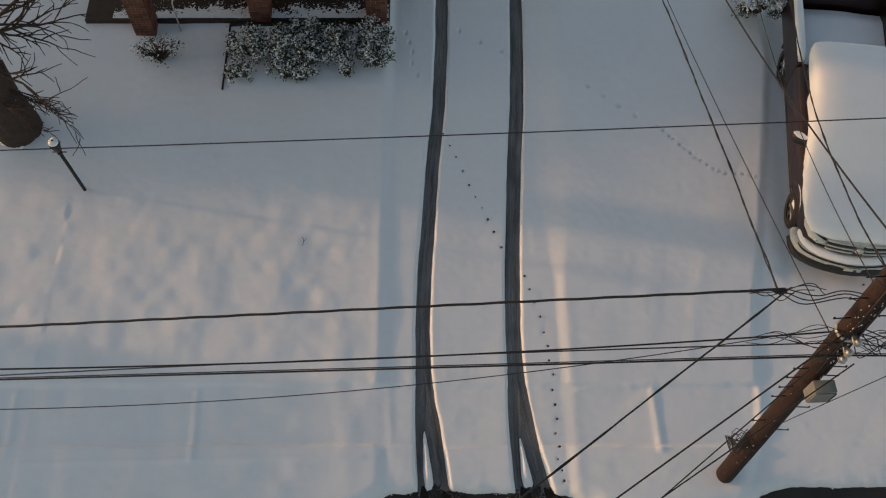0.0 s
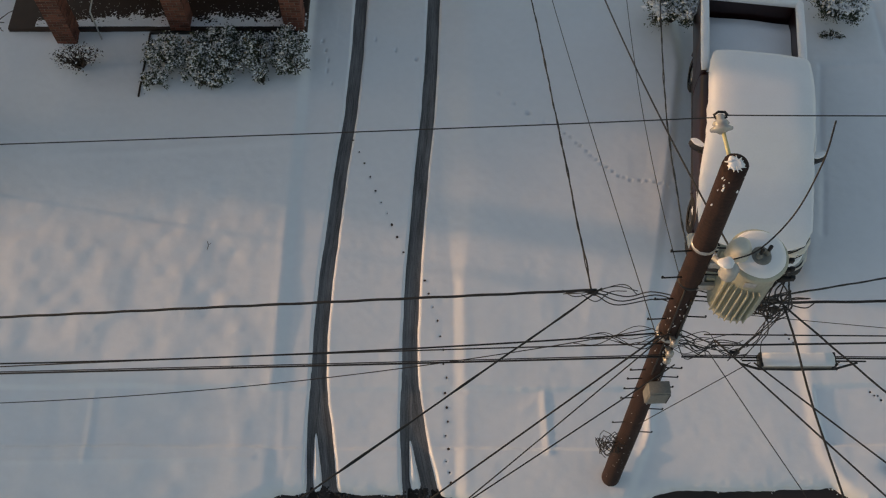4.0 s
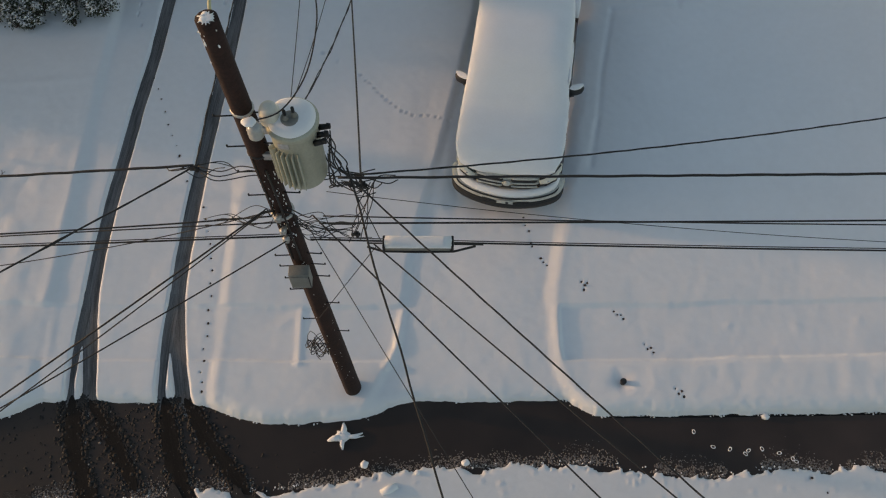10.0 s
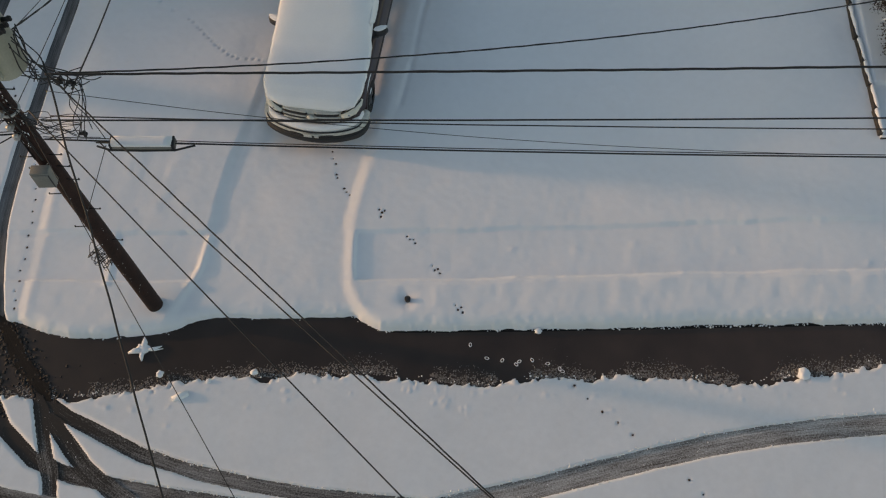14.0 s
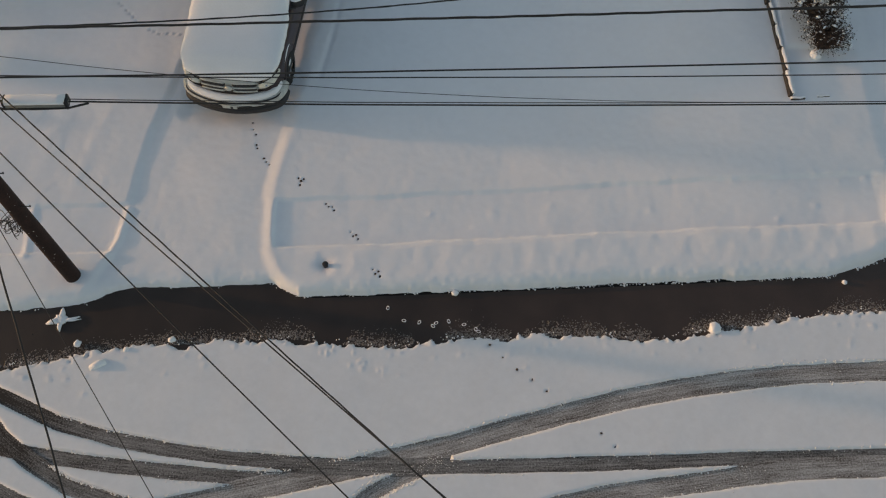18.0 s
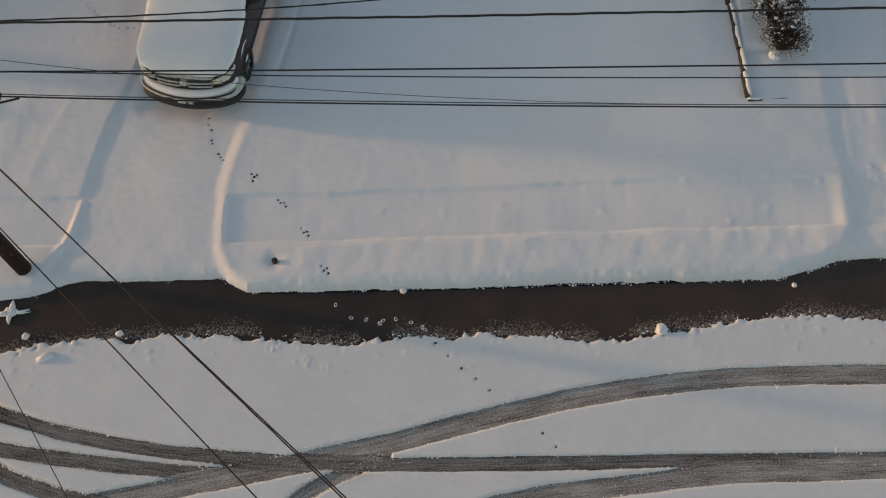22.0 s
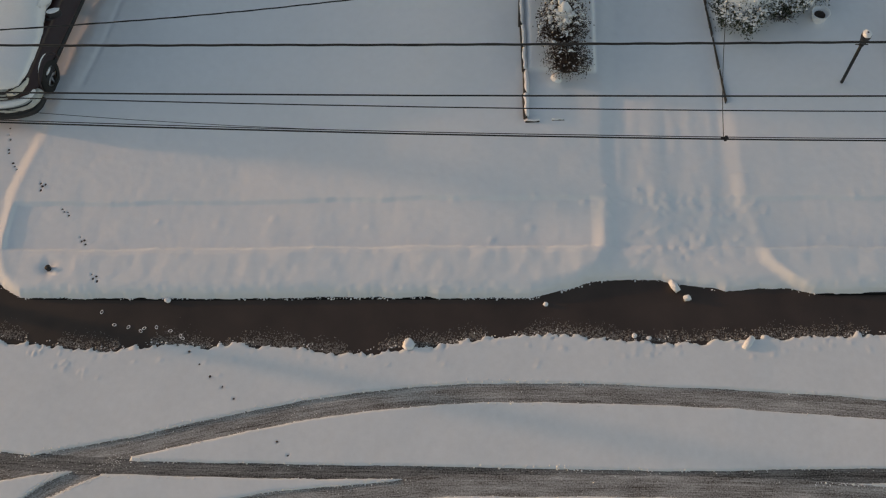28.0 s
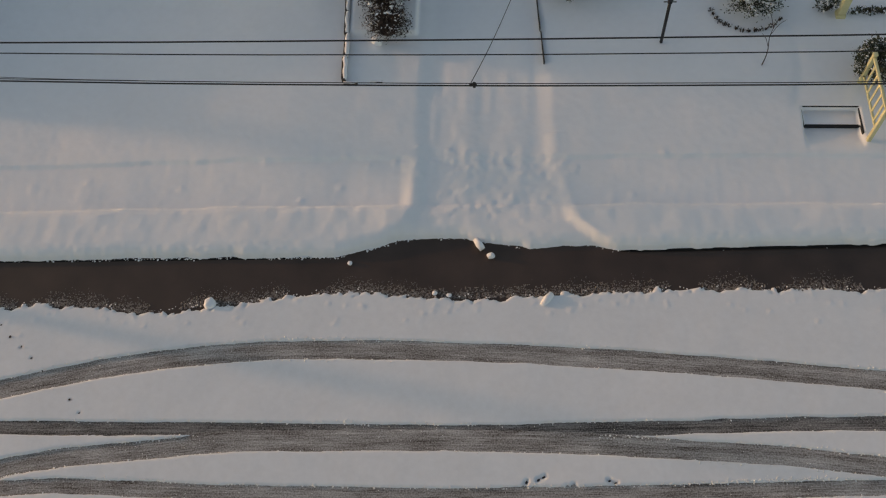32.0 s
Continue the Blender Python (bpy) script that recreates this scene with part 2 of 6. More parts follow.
CURB = [(-30, -0.95), (-7.52, -0.85), (-6.77, -0.76), (-5.65, -0.22), (-3.6, -0.25), (-2.6, -0.3), (-2.05, -0.53), (-1.55, -0.61), (-0.8, -0.6), (0.25, -0.5),
        (0.65, -0.3), (0.83, -0.21), (1.2, -0.15), (2.5, -0.16), (3.8, -0.13), (3.95, -0.2), (4.36, -0.41), (7.25, -0.36), (10, -0.28), (14.6, -0.15),
        (15.3, 0.02), (15.82, 0.24), (16.4, 0.28), (17.2, 0.29), (17.5, 0.2), (18.45, 0.09), (19.5, 0.18), (20.2, 0.06), (25.7, 0.27), (60, 0.5)]
SLUSH = [(-30, -2.3), (-3.8, -1.99), (-2.56, -1.84), (-1.4, -1.82), (0.14, -1.64), (1.79, -1.39), (3.3, -1.33), (4.2, -1.28), (5.1, -1.41), (6.3, -1.52), (7.3, -1.34), (8.2, -1.4),
         (9.1, -1.32), (10, -1.34), (11, -1.46), (11.9, -1.3), (12.9, -1.2), (13.5, -1.09), (14.5, -0.98), (15.25, -0.95), (16.3, -1.03), (17.5, -1.02), (19, -0.94),
         (20.2, -0.86), (23.8, -0.74), (60, -0.5)]
DRIVE_TRACKS = [  # centre lines and width of the tyre tracks on the cleared drive; each forks before the street
    ([(-4.72, 12.5), (-4.76, 10.7), (-4.78, 9.3), (-4.85, 7.7), (-4.98, 6.3), (-5.06, 5.0), (-5.14, 3.85), (-5.17, 2.7), (-5.15, 1.9), (-5.08, 1.35), (-4.98, 0.8), (-4.90, 0.28), (-4.84, -0.14), (-4.72, -0.5)], 0.26),
    ([(-5.16, -0.42), (-5.20, 0.1), (-5.22, 0.7), (-5.22, 1.3), (-5.21, 1.9)], 0.13),
    ([(-3.05, 12.5), (-3.11, 10.7), (-3.15, 9.2), (-3.22, 7.7), (-3.33, 6.35), (-3.41, 5.0), (-3.47, 3.85), (-3.50, 2.7), (-3.49, 1.9), (-3.43, 1.35), (-3.34, 0.85), (-3.23, 0.33), (-3.12, -0.14), (-2.98, -0.5)], 0.27),
    ([(-3.46, -0.45), (-3.53, 0.0), (-3.56, 0.7), (-3.56, 1.3), (-3.55, 1.9)], 0.15),
]
ROAD_TRACKS = [
    ([(-1.0, -5.0), (1.2, -4.65), (3.0, -4.3), (4.08, -4.08), (5.26, -3.85), (6.24, -3.63), (7.27, -3.40), (8.27, -3.12), (9.31, -2.86), (10.35, -2.62), (11.4, -2.43), (12.45, -2.29), (13.5, -2.19), (14.9, -2.15), (16.2, -2.14), (18.3, -2.17), (20.4, -2.26), (22.5, -2.39), (25.2, -2.59), (27.8, -2.80), (30.4, -3.02)], 0.34),
    ([(-2.42, -1.21), (-1.78, -1.9), (-1.34, -2.18), (-0.43, -2.61), (0.13, -2.88), (1.2, -3.2), (2.23, -3.41), (3.25, -3.57), (4.25, -3.67), (5.25, -3.74), (6.8, -3.80), (8.3, -3.80), (10.2, -3.78), (12.2, -3.74), (15, -3.72), (17, -3.70), (19, -3.62), (21, -3.53), (23, -3.42), (25.1, -3.36), (27.4, -3.28), (29.8, -3.2)], 0.22),
    ([(-3.09, -1.48), (-2.48, -2.4), (-1.8, -3.0), (-1.0, -3.3), (0.25, -3.53), (1.27, -3.68), (2.28, -3.80), (3.28, -3.90), (4.1, -3.97), (5.0, -3.9)], 0.24),
    ([(4.7, -5.2), (5.74, -4.29), (6.3, -4.0), (6.64, -3.85), (7.1, -3.6)], 0.24),
    ([(6.2, -5.4), (7.8, -4.95), (9.07, -4.5), (10.05, -4.32), (11.1, -4.2), (12.1, -4.07), (13.1, -3.97), (15, -3.92), (17, -3.87), (19, -3.87), (21, -3.92), (23, -4.01), (25, -4.2), (27.2, -4.38), (29.8, -4.56)], 0.31),
    ([(2, -5.6), (8.5, -4.95), (10, -4.83), (13, -4.88), (17, -4.85), (21, -4.69), (23, -4.58), (26, -4.45), (29.5, -4.36)], 0.23),
    ([(-1.97, -1.75), (-1.82, -2.18), (-1.6, -2.85), (-1.4, -3.4), (-1.2, -4.5)], 0.2),
    ([(-1.75, -2.12), (-1.4, -2.5), (-0.86, -3.1), (-0.25, -3.57), (0.5, -4.02), (1.3, -4.3), (2.5, -4.6)], 0.24),
    ([(-3.08, -1.71), (-2.86, -2.48), (-2.6, -3.15), (-2.4, -3.6), (-2.1, -4.6)], 0.2),
    ([(-3.81, -1.99), (-3.44, -2.65), (-2.99, -3.17), (-2.4, -3.6), (-1.2, -3.86), (-0.4, -4.25), (0.1, -4.45), (1, -5)], 0.24),
    ([(-3.64, -2.67), (-3.39, -3.22), (-3.26, -3.56), (-3, -4.6)], 0.2),
    ([(-6.0, -1.9), (-4.9, -2.6), (-4.2, -3.4), (-3.9, -4.6)], 0.3),
]
for keys, wide in ROAD_TRACKS:  # the tracks run on over the far half of the road
    for end, inner in ((0, 1), (-1, -2)):
        (ax, ay), (bx, by) = keys[inner], keys[end]
        if by < -4.2 and bx < 7:
            far = 1.4 / math.hypot(bx - ax, by - ay)
            keys.insert(0 if end == 0 else len(keys), (bx + (bx - ax) * far, max(-6.8, by + (by - ay) * far)))
ROAD_SNOW = 0.055


def trail(keys, step, side, seed):
    """Places of single prints along a path."""
    r = random.Random(seed)
    out = []
    for (ax, ay), (bx, by) in zip(keys, keys[1:]):
        n = max(1, round(math.hypot(bx - ax, by - ay) / step))
        for k in range(n):
            s = (-1) ** (k + len(out)) * side
            out.append((ax + (bx - ax) * k / n + s * 0.8 + r.uniform(-0.02, 0.02), ay + (by - ay) * k / n + s * 0.3 + r.uniform(-0.02, 0.02)))
    return out


SHOES = [(18.32, -4.62, 1.1), (18.60, -4.50, 0.5), (19.11, -4.62, 0.3), (19.84, -4.53, 2.8)]  # shoe prints on the road
PAWS = [(4.22, 2.16), (4.28, 2.08), (4.33, 2.13), (4.26, 1.99), (4.80, 1.57), (4.86, 1.50), (4.93, 1.50), (4.97, 1.42), (5.32, 0.92), (5.37, 0.82), (5.43, 0.84), (5.47, 0.75), (5.78, 0.03), (5.83, -0.07), (5.89, -0.02), (5.92, -0.12)]
TROT = [(3.16, 3.60), (3.19, 3.42), (3.26, 3.28), (3.29, 3.02), (3.31, 2.94), (3.47, 2.68), (3.52, 2.60), (3.59, 2.53)]
ROAD_PAWS = [(7.99, -1.52), (8.22, -1.77), (8.47, -2.02), (8.74, -2.22), (8.99, -2.45), (9.25, -2.70), (9.91, -3.25), (10.13, -3.50)]
DRIVE_PAWS = [(-4.76, 7.06), (-4.62, 6.76), (-4.50, 6.47), (-4.37, 6.14), (-4.25, 5.80), (-4.13, 5.54), (-4.00, 5.29), (-3.90, 5.02), (-3.79, 4.75), (-3.66, 4.42), (-3.24, 3.80), (-3.16, 3.52), (-3.08, 3.25), (-2.99, 2.96), (-2.94, 2.65),
              (-2.88, 2.38), (-2.88, 2.10), (-2.82, 1.83), (-2.85, 1.55), (-2.82, 1.28), (-2.80, 1.02), (-2.84, 0.76), (-2.79, 0.52), (-2.83, 0.30), (-2.77, 0.10), (-2.75, -0.08)]
PRINTS = [  # places, radius and depth of the prints in the snow
    (DRIVE_PAWS, 0.016, -0.015),
    (trail([(-0.36, 7.17), (0.16, 6.63), (0.57, 6.24), (0.89, 6.04), (1.5, 5.95), (1.92, 5.84)], 0.14, 0.03, 3), 0.019, 0.008),
    (trail([(-1.71, 8.2), (-0.5, 7.2)], 0.35, 0.03, 4), 0.03, 0.0),
    (trail([(-5.58, 9.67), (-5.37, 8.89), (-5.2, 8.25)], 0.3, 0.03, 5), 0.025, 0.03),
    (trail([(-4.44, 9.74), (-3.5, 9.18), (-2.9, 8.75)], 0.5, 0.05, 6), 0.03, 0.02),
    (TROT + PAWS, 0.018, -0.01),
    (ROAD_PAWS, 0.016, 0.0),
    ([(x + k * math.cos(a) * 0.035, y + k * math.sin(a) * 0.035) for x, y, a in SHOES for k in (-2, -1, 1, 2)], 0.028, 0.012),
]
DRIFTS = [  # low drifted ridges: line, height, half width
    ([(-9.17, 1.5), (-9.12, 0.3)], 0.03, 0.06), ([(-5.78, 1.6), (-5.7, 0.4)], 0.012, 0.08), ([(-12.35, 1.5), (-12.3, 0.4)], 0.03, 0.06), ([(-1.07, 1.55), (-1.06, 1.0), (-1.04, 0.46)], 0.034, 0.07),
    ([(0.84, 1.5), (0.75, 0.8), (0.58, 0.42)], 0.055, 0.07), ([(-2.4, 1.55), (-1.2, 1.62)], 0.015, 0.06), ([(-12.5, 0.25), (-6.2, 0.35)], 0.02, 0.05), ([(-1.42, 1.25), (-1.2, 1.42)], 0.010, 0.09),
    ([(-5.9, 7.0), (-11.0, 6.6)], 0.014, 0.1), ([(-0.2, 1.5), (0.75, 1.52)], 0.01, 0.07), ([(5.28, 8.93), (6.75, 9.0), (6.77, 10.6)], -0.035, 0.08), ([(5.27, 8.93), (4.95, 7.3), (4.78, 6.0), (4.55, 4.8)], -0.022, 0.07),
    ([(24.05, 5.3), (24.2, 4.3), (24.0, 3.4)], -0.02, 0.12), ([(0.2, 4.2), (-0.35, 2.2)], 0.014, 0.16), ([(-0.7, 4.4), (-1.1, 2.4)], 0.010, 0.2), ([(-5.98, 5.0), (-5.95, 1.8)], 0.016, 0.14),
]
LUMPS = [(9.30, 1.37, 0.16), (8.16, 1.25, 0.18), (12.99, 1.88, 0.13), (21.18, 2.11, 0.14), (19.19, 1.99, 0.16), (18.85, 1.92, 0.14), (10.2, 0.75, 0.15), (16.1, 1.75, 0.16),
         (16.5, 1.9, 0.12), (16.9, 1.7, 0.14), (17.4, 1.85, 0.13), (17.9, 1.8, 0.15), (17.2, 1.3, 0.12), (18.1, 1.1, 0.14), (17.7, 0.8, 0.12), (20.1, 1.1, 0.14), (20.5, 1.2, 0.1), (6.9, 1.3, 0.12), (11.3, 1.25, 0.12), (14.6, 1.3, 0.13), (13.8, 1.0, 0.1)]

lump_rnd = random.Random(12)
for _ in range(130):  # small lumps thrown up along the slush
    x = lump_rnd.uniform(-1, 28)
    LUMPS.append((x, float(np.interp(x, [p[0] for p in SLUSH], [p[1] for p in SLUSH])) - abs(lump_rnd.gauss(0.12, 0.2)) - 0.12, lump_rnd.uniform(0.04, 0.085)))
for _ in range(60):  # clods pushed up where the drive crosses the pavement
    LUMPS.append((lump_rnd.gauss(17.2, 1.1), lump_rnd.gauss(1.9, 0.16), lump_rnd.uniform(0.06, 0.12)))


def drive_level(Y):
    """The asphalt of the drive, which climbs from the street."""
    return 0.085 * ramp01(Y, -0.35, 1.2)


def lawn_height(X, Y):
    right = ramp01(X, 7.0, 14.0)
    return 0.17 + right * 0.075 * np.clip(Y, 0, 8) * ramp01(X, 5.0, 14.0) + 0.006 * np.clip(Y, 0, 12) * (1 - right)


def snow_height(X, Y):
    """The height of the snow over the asphalt; below zero where it is bare."""
    yc = np.interp(X, [p[0] for p in CURB], [p[1] for p in CURB])
    ys = np.interp(X, [p[0] for p in SLUSH], [p[1] for p in SLUSH])
    rough = value_noise(X, Y, 0.45, 1) * 0.007 + value_noise(X, Y, 0.13, 2) * 0.0028 + value_noise(X, Y, 1.7, 3) * 0.02 + (0.018 * value_noise(X, Y, 0.7, 21) + 0.013 * value_noise(X, Y, 0.3, 22)) * (1 - ramp01(X, -6.6, -6.0)) * (1 - ramp01(Y, 5.0, 6.5))
    fringe = value_noise(X, Y, 0.30, 5) * 0.03 + value_noise(X, Y, 0.11, 6) * 0.03 + value_noise(X, Y, 0.05, 16) * 0.025 + value_noise(X, Y, 0.8, 15) * 0.05
    lawn = lawn_height(X, Y)
    # strip between pavement and kerb, and the pavement itself, which ends short of each drive
    V = Y - np.interp(X, [-10, 0, 4, 6, 10, 15, 25], [0.0, -0.05, 0.02, 0.05, 0.18, 0.32, 0.47])
    wobble = 0.03 * value_noise(X, 0 * Y, 0.9, 14) + 0.012 * value_noise(X, Y, 0.2, 17)
    bank = np.interp(Y, [-0.6, 0.45, 1.0, 1.75, 2.5, 3.3, 4.0, 5.0, 9], [0.2, 0.68, 0.78, 0.92, 0.98, 1.10, 1.28, 1.5, 2.3])
    bank2 = np.interp(Y, [-0.56, -0.4, -0.05, 0.2, 0.5, 0.87, 1.4, 1.95, 2.6, 3.5, 6.0, 9], [4.35, 4.14, 3.83, 3.70, 3.58, 3.53, 3.52, 3.55, 3.65, 3.86, 4.78, 5.3])
    b3 = np.interp(Y, [-0.3, -0.06, 0.16, 0.85, 1.8, 2.8, 12], [14.9, 15.45, 15.85, 16.2, 16.28, 16.2, 16.5])
    b4 = np.interp(Y, [-0.2, 0.05, 0.65, 1.54, 2.06, 4.25, 12], [20.5, 20.0, 19.27, 19.0, 18.85, 18.74, 18.4])
    ends = 1 - ramp01(X, bank2 - 0.1, bank2 + 0.22) * (1 - ramp01(X, bank2 + 0.21, bank2 + 0.31)) - ramp01(X, 15.8, 16.12) * (1 - ramp01(X, 16.2, 16.4))
    pave = ramp01(V + wobble, 0.53, 0.61) * (1 - ramp01(V + wobble, 1.60, 1.72)) * ends
    verge = 1 - ramp01(V + wobble, 0.40, 0.60)
    strip = ramp01(X, 4.2, 5.0)
    lumpy = 0.008 * value_noise(X * 2.0, Y, 0.55, 8) + 0.006 * value_noise(X * 1.6, Y, 0.34, 18) + 0.0018 * value_noise(X, Y, 0.12, 19)
    drive3 = lawn - 0.05 - 0.02 * pave
    lawn = lawn - 0.05 * pave + verge * (0.012 + 0.028 * strip + (0.35 + 0.65 * strip) * lumpy * ramp01(V, -0.35, 0.1))
    # drives cut across lawn and pavement
    w1 = ramp01(X, -6.02, -5.74) * (1 - ramp01(X, -2.72 - 0.25 * ramp01(Y, 3.5, 6), -2.48 + 0.3 * ramp01(Y, 3.5, 6)))
    w2 = ramp01(X, bank - 0.16, bank + 0.06) * (1 - ramp01(X, bank2 - 0.09, bank2 + 0.26))
    w3 = ramp01(X, b3 - 0.2, b3 + 0.2) * (1 - ramp01(X, b4 - 0.2, b4 + 0.2))
    ridge = np.exp(-(((X - bank2 - 0.16) / 0.13) ** 2)) * 0.35 + np.exp(-(((X - b4 - 0.1) / 0.15) ** 2)) * 0.6 * (Y < 2.6) + np.exp(-(((X + 2.47) / 0.1) ** 2)) * 0.25
    ridge *= (1 - ramp01(Y, 2.9, 3.9)) * 0.024
    drive = 0.13 + (0.01 - 0.03 * pave) * (X < -1) + 0.085 * ramp01(X, 2.2, 3.6) * ramp01(Y, 3.0, 4.2)
    lawn = lawn * (1 - w1) * (1 - w2) * (1 - w3) + drive * (w1 + w2) + drive3 * w3 + ridge + rough
    # raised bed between the edging wall and the upper drive
    lawn = lawn + 0.10 * ramp01(X, 14.46, 14.6) * (1 - ramp01(X, 15.98, 16.03)) * ramp01(Y, 5.02, 5.08)
    edge = Y - yc + value_noise(X, Y, 0.3, 9) * 0.03 + value_noise(X, Y, 0.08, 10) * 0.012
    round_edge = np.sqrt(np.clip(1 - (1 - np.clip(edge / 0.30, 0, 1)) ** 2, 0, 1))
    lawn = np.where(edge > 0, lawn * round_edge + 0.015, 0.015 - 0.065 * np.clip(-edge / 0.06, 0, 1))
    # snow left on the carriageway
    t = ys - Y + fringe * 1.6
    road = ROAD_SNOW * ramp01(t, 0.0, 0.06) - 0.05 * (1 - ramp01(t, -0.02, 0.02)) + rough * 0.35
    h = np.where(Y > (yc + ys) / 2, lawn, road)
    for keys, wide in DRIVE_TRACKS:
        d = far_from_line(X, Y, keys) + value_noise(X, Y, 0.3, 11) * 0.006
        h = np.where(Y > -0.6, h + (drive_level(Y) - 0.03 - h) * (1 - ramp01(d, wide / 2 - 0.03, wide / 2 + 0.05)), h)
    for keys, wide in ROAD_TRACKS:
        d = far_from_line(X, Y, keys) + value_noise(X, Y, 0.5, 12) * 0.012 + value_noise(X, Y, 0.07, 13) * 0.006
        h = h + (-0.06 - h) * (1 - ramp01(d, wide / 2 - 0.02, wide / 2 + 0.04)) * (Y < -0.8)
    fork = (ramp01(X, -3.5, -3.4) * (1 - ramp01(X, -3.1, -2.95)) + ramp01(X, -5.15, -5.05) * (1 - ramp01(X, -4.8, -4.7))) * (1 - ramp01(Y, -0.35, 0.1)) * ramp01(Y, -0.7, -0.6)
    h = h + (-0.03 + 0.05 * value_noise(X, Y, 0.09, 51) - h) * fork  # worn away between the forking tracks
    rut = ramp01(X, 16.3, 16.6) * (1 - ramp01(X, 18.3, 18.7)) * ramp01(Y, 1.2, 2.0) * (1 - ramp01(Y, 3.5, 5.5))
    h = h + rut * (0.008 * np.sin((X - 16.9) * 6.0) + 0.009 * value_noise(X * 3, Y * 0.8, 0.5, 31))
    churn = ramp01(X, 16.0, 16.6) * (1 - ramp01(X, 18.8, 19.3)) * ramp01(Y, 0.3, 0.8) * (1 - ramp01(Y, 1.9, 2.4))
    h = h + churn * (0.010 * value_noise(X, Y, 0.22, 32) + 0.009 * value_noise(X, Y, 0.11, 33))
    a = radians(-7.4)
    tx, ty = (X - 3.16) * math.cos(a) + (Y - 6.66) * math.sin(a), -(X - 3.16) * math.sin(a) + (Y - 6.66) * math.cos(a)
    d = np.hypot(np.clip(np.abs(tx) - 0.98, 0, 9), np.clip(np.abs(ty - 0.1) - 2.95, 0, 9)) + 0.05 * value_noise(X, Y, 0.4, 27)
    h = h - 0.075 * (1 - ramp01(d, -0.05, 0.42))  # hollow round the truck
    for x, y, r in LUMPS:
        i0, i1 = np.searchsorted(X[0], (x - 3 * r, x + 3 * r))
        j0, j1 = np.searchsorted(Y[:, 0], (y - 3 * r, y + 3 * r))
        h[j0:j1, i0:i1] += min(0.012, r * 0.22) * np.exp(-((X[j0:j1, i0:i1] - x) ** 2 + (Y[j0:j1, i0:i1] - y) ** 2) / (r * r * 0.35))
    for keys, high, wide in DRIFTS:
        h = h + high * np.exp(-((far_from_line(X, Y, keys) / wide) ** 2)) * (0.8 + 0.3 * value_noise(X, Y, 0.4, 41))
    for places, r, deep in PRINTS:
        for x, y in places:
            i0, i1 = np.searchsorted(X[0], (x - 0.25, x + 0.25))
            j0, j1 = np.searchsorted(Y[:, 0], (y - 0.25, y + 0.25))
            d = np.hypot(X[j0:j1, i0:i1] - x, Y[j0:j1, i0:i1] - y)
            h[j0:j1, i0:i1] += -(deep + 0.05) * (1 - ramp01(d, r * 0.5, r * 1.5))
    pit = ramp01(X, 24.04, 24.10) * (1 - ramp01(X, 25.20, 25.26)) * (1 - ramp01(Y, 3.22, 3.28)) * ramp01(Y, 2.2, 2.8)
    h = h + (np.where(Y > 2.85, 0.31, 0.24) + rough * 0.4 - h) * pit  # sunken path steps
    d = np.hypot(X - 4.86, Y - 0.15)
    h = h - 0.06 * np.exp(-((d / 0.16) ** 2))
    return h


def steps_of(*spans):
    return np.concatenate([np.arange(a, b - 1e-6, s) for a, b, s in spans])


xs = steps_of((-16.5, -13, 0.08), (-13, -5.7, 0.045), (-5.7, -2.6, 0.021), (-2.6, 3.2, 0.038), (3.2, 6.0, 0.021), (6.0, 27.0, 0.036), (27.0, 30.1, 0.08))
ys = steps_of((-7.6, -5.6, 0.08), (-5.6, -0.3, 0.034), (-0.3, 4.0, 0.024), (4.0, 7.2, 0.035), (7.2, 10.8, 0.05), (10.8, 13.0, 0.08))
GX, GY = np.meshgrid(xs, ys)
GZ = snow_height(GX, GY)
ground = tagged(sheet("ground", GX, GY, GZ, SNOW), "trodden white snow over lawns, drives and road", "snow", kind="structure")
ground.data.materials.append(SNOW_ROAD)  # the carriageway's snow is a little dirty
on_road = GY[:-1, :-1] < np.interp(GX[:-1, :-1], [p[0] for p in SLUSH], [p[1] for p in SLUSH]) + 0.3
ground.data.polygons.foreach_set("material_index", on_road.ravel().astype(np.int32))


def snow_at(x, y):
    """The height of the built snow at one place."""
    return float(GZ[min(len(ys) - 1, int(np.searchsorted(ys, y))), min(len(xs) - 1, int(np.searchsorted(xs, x)))])


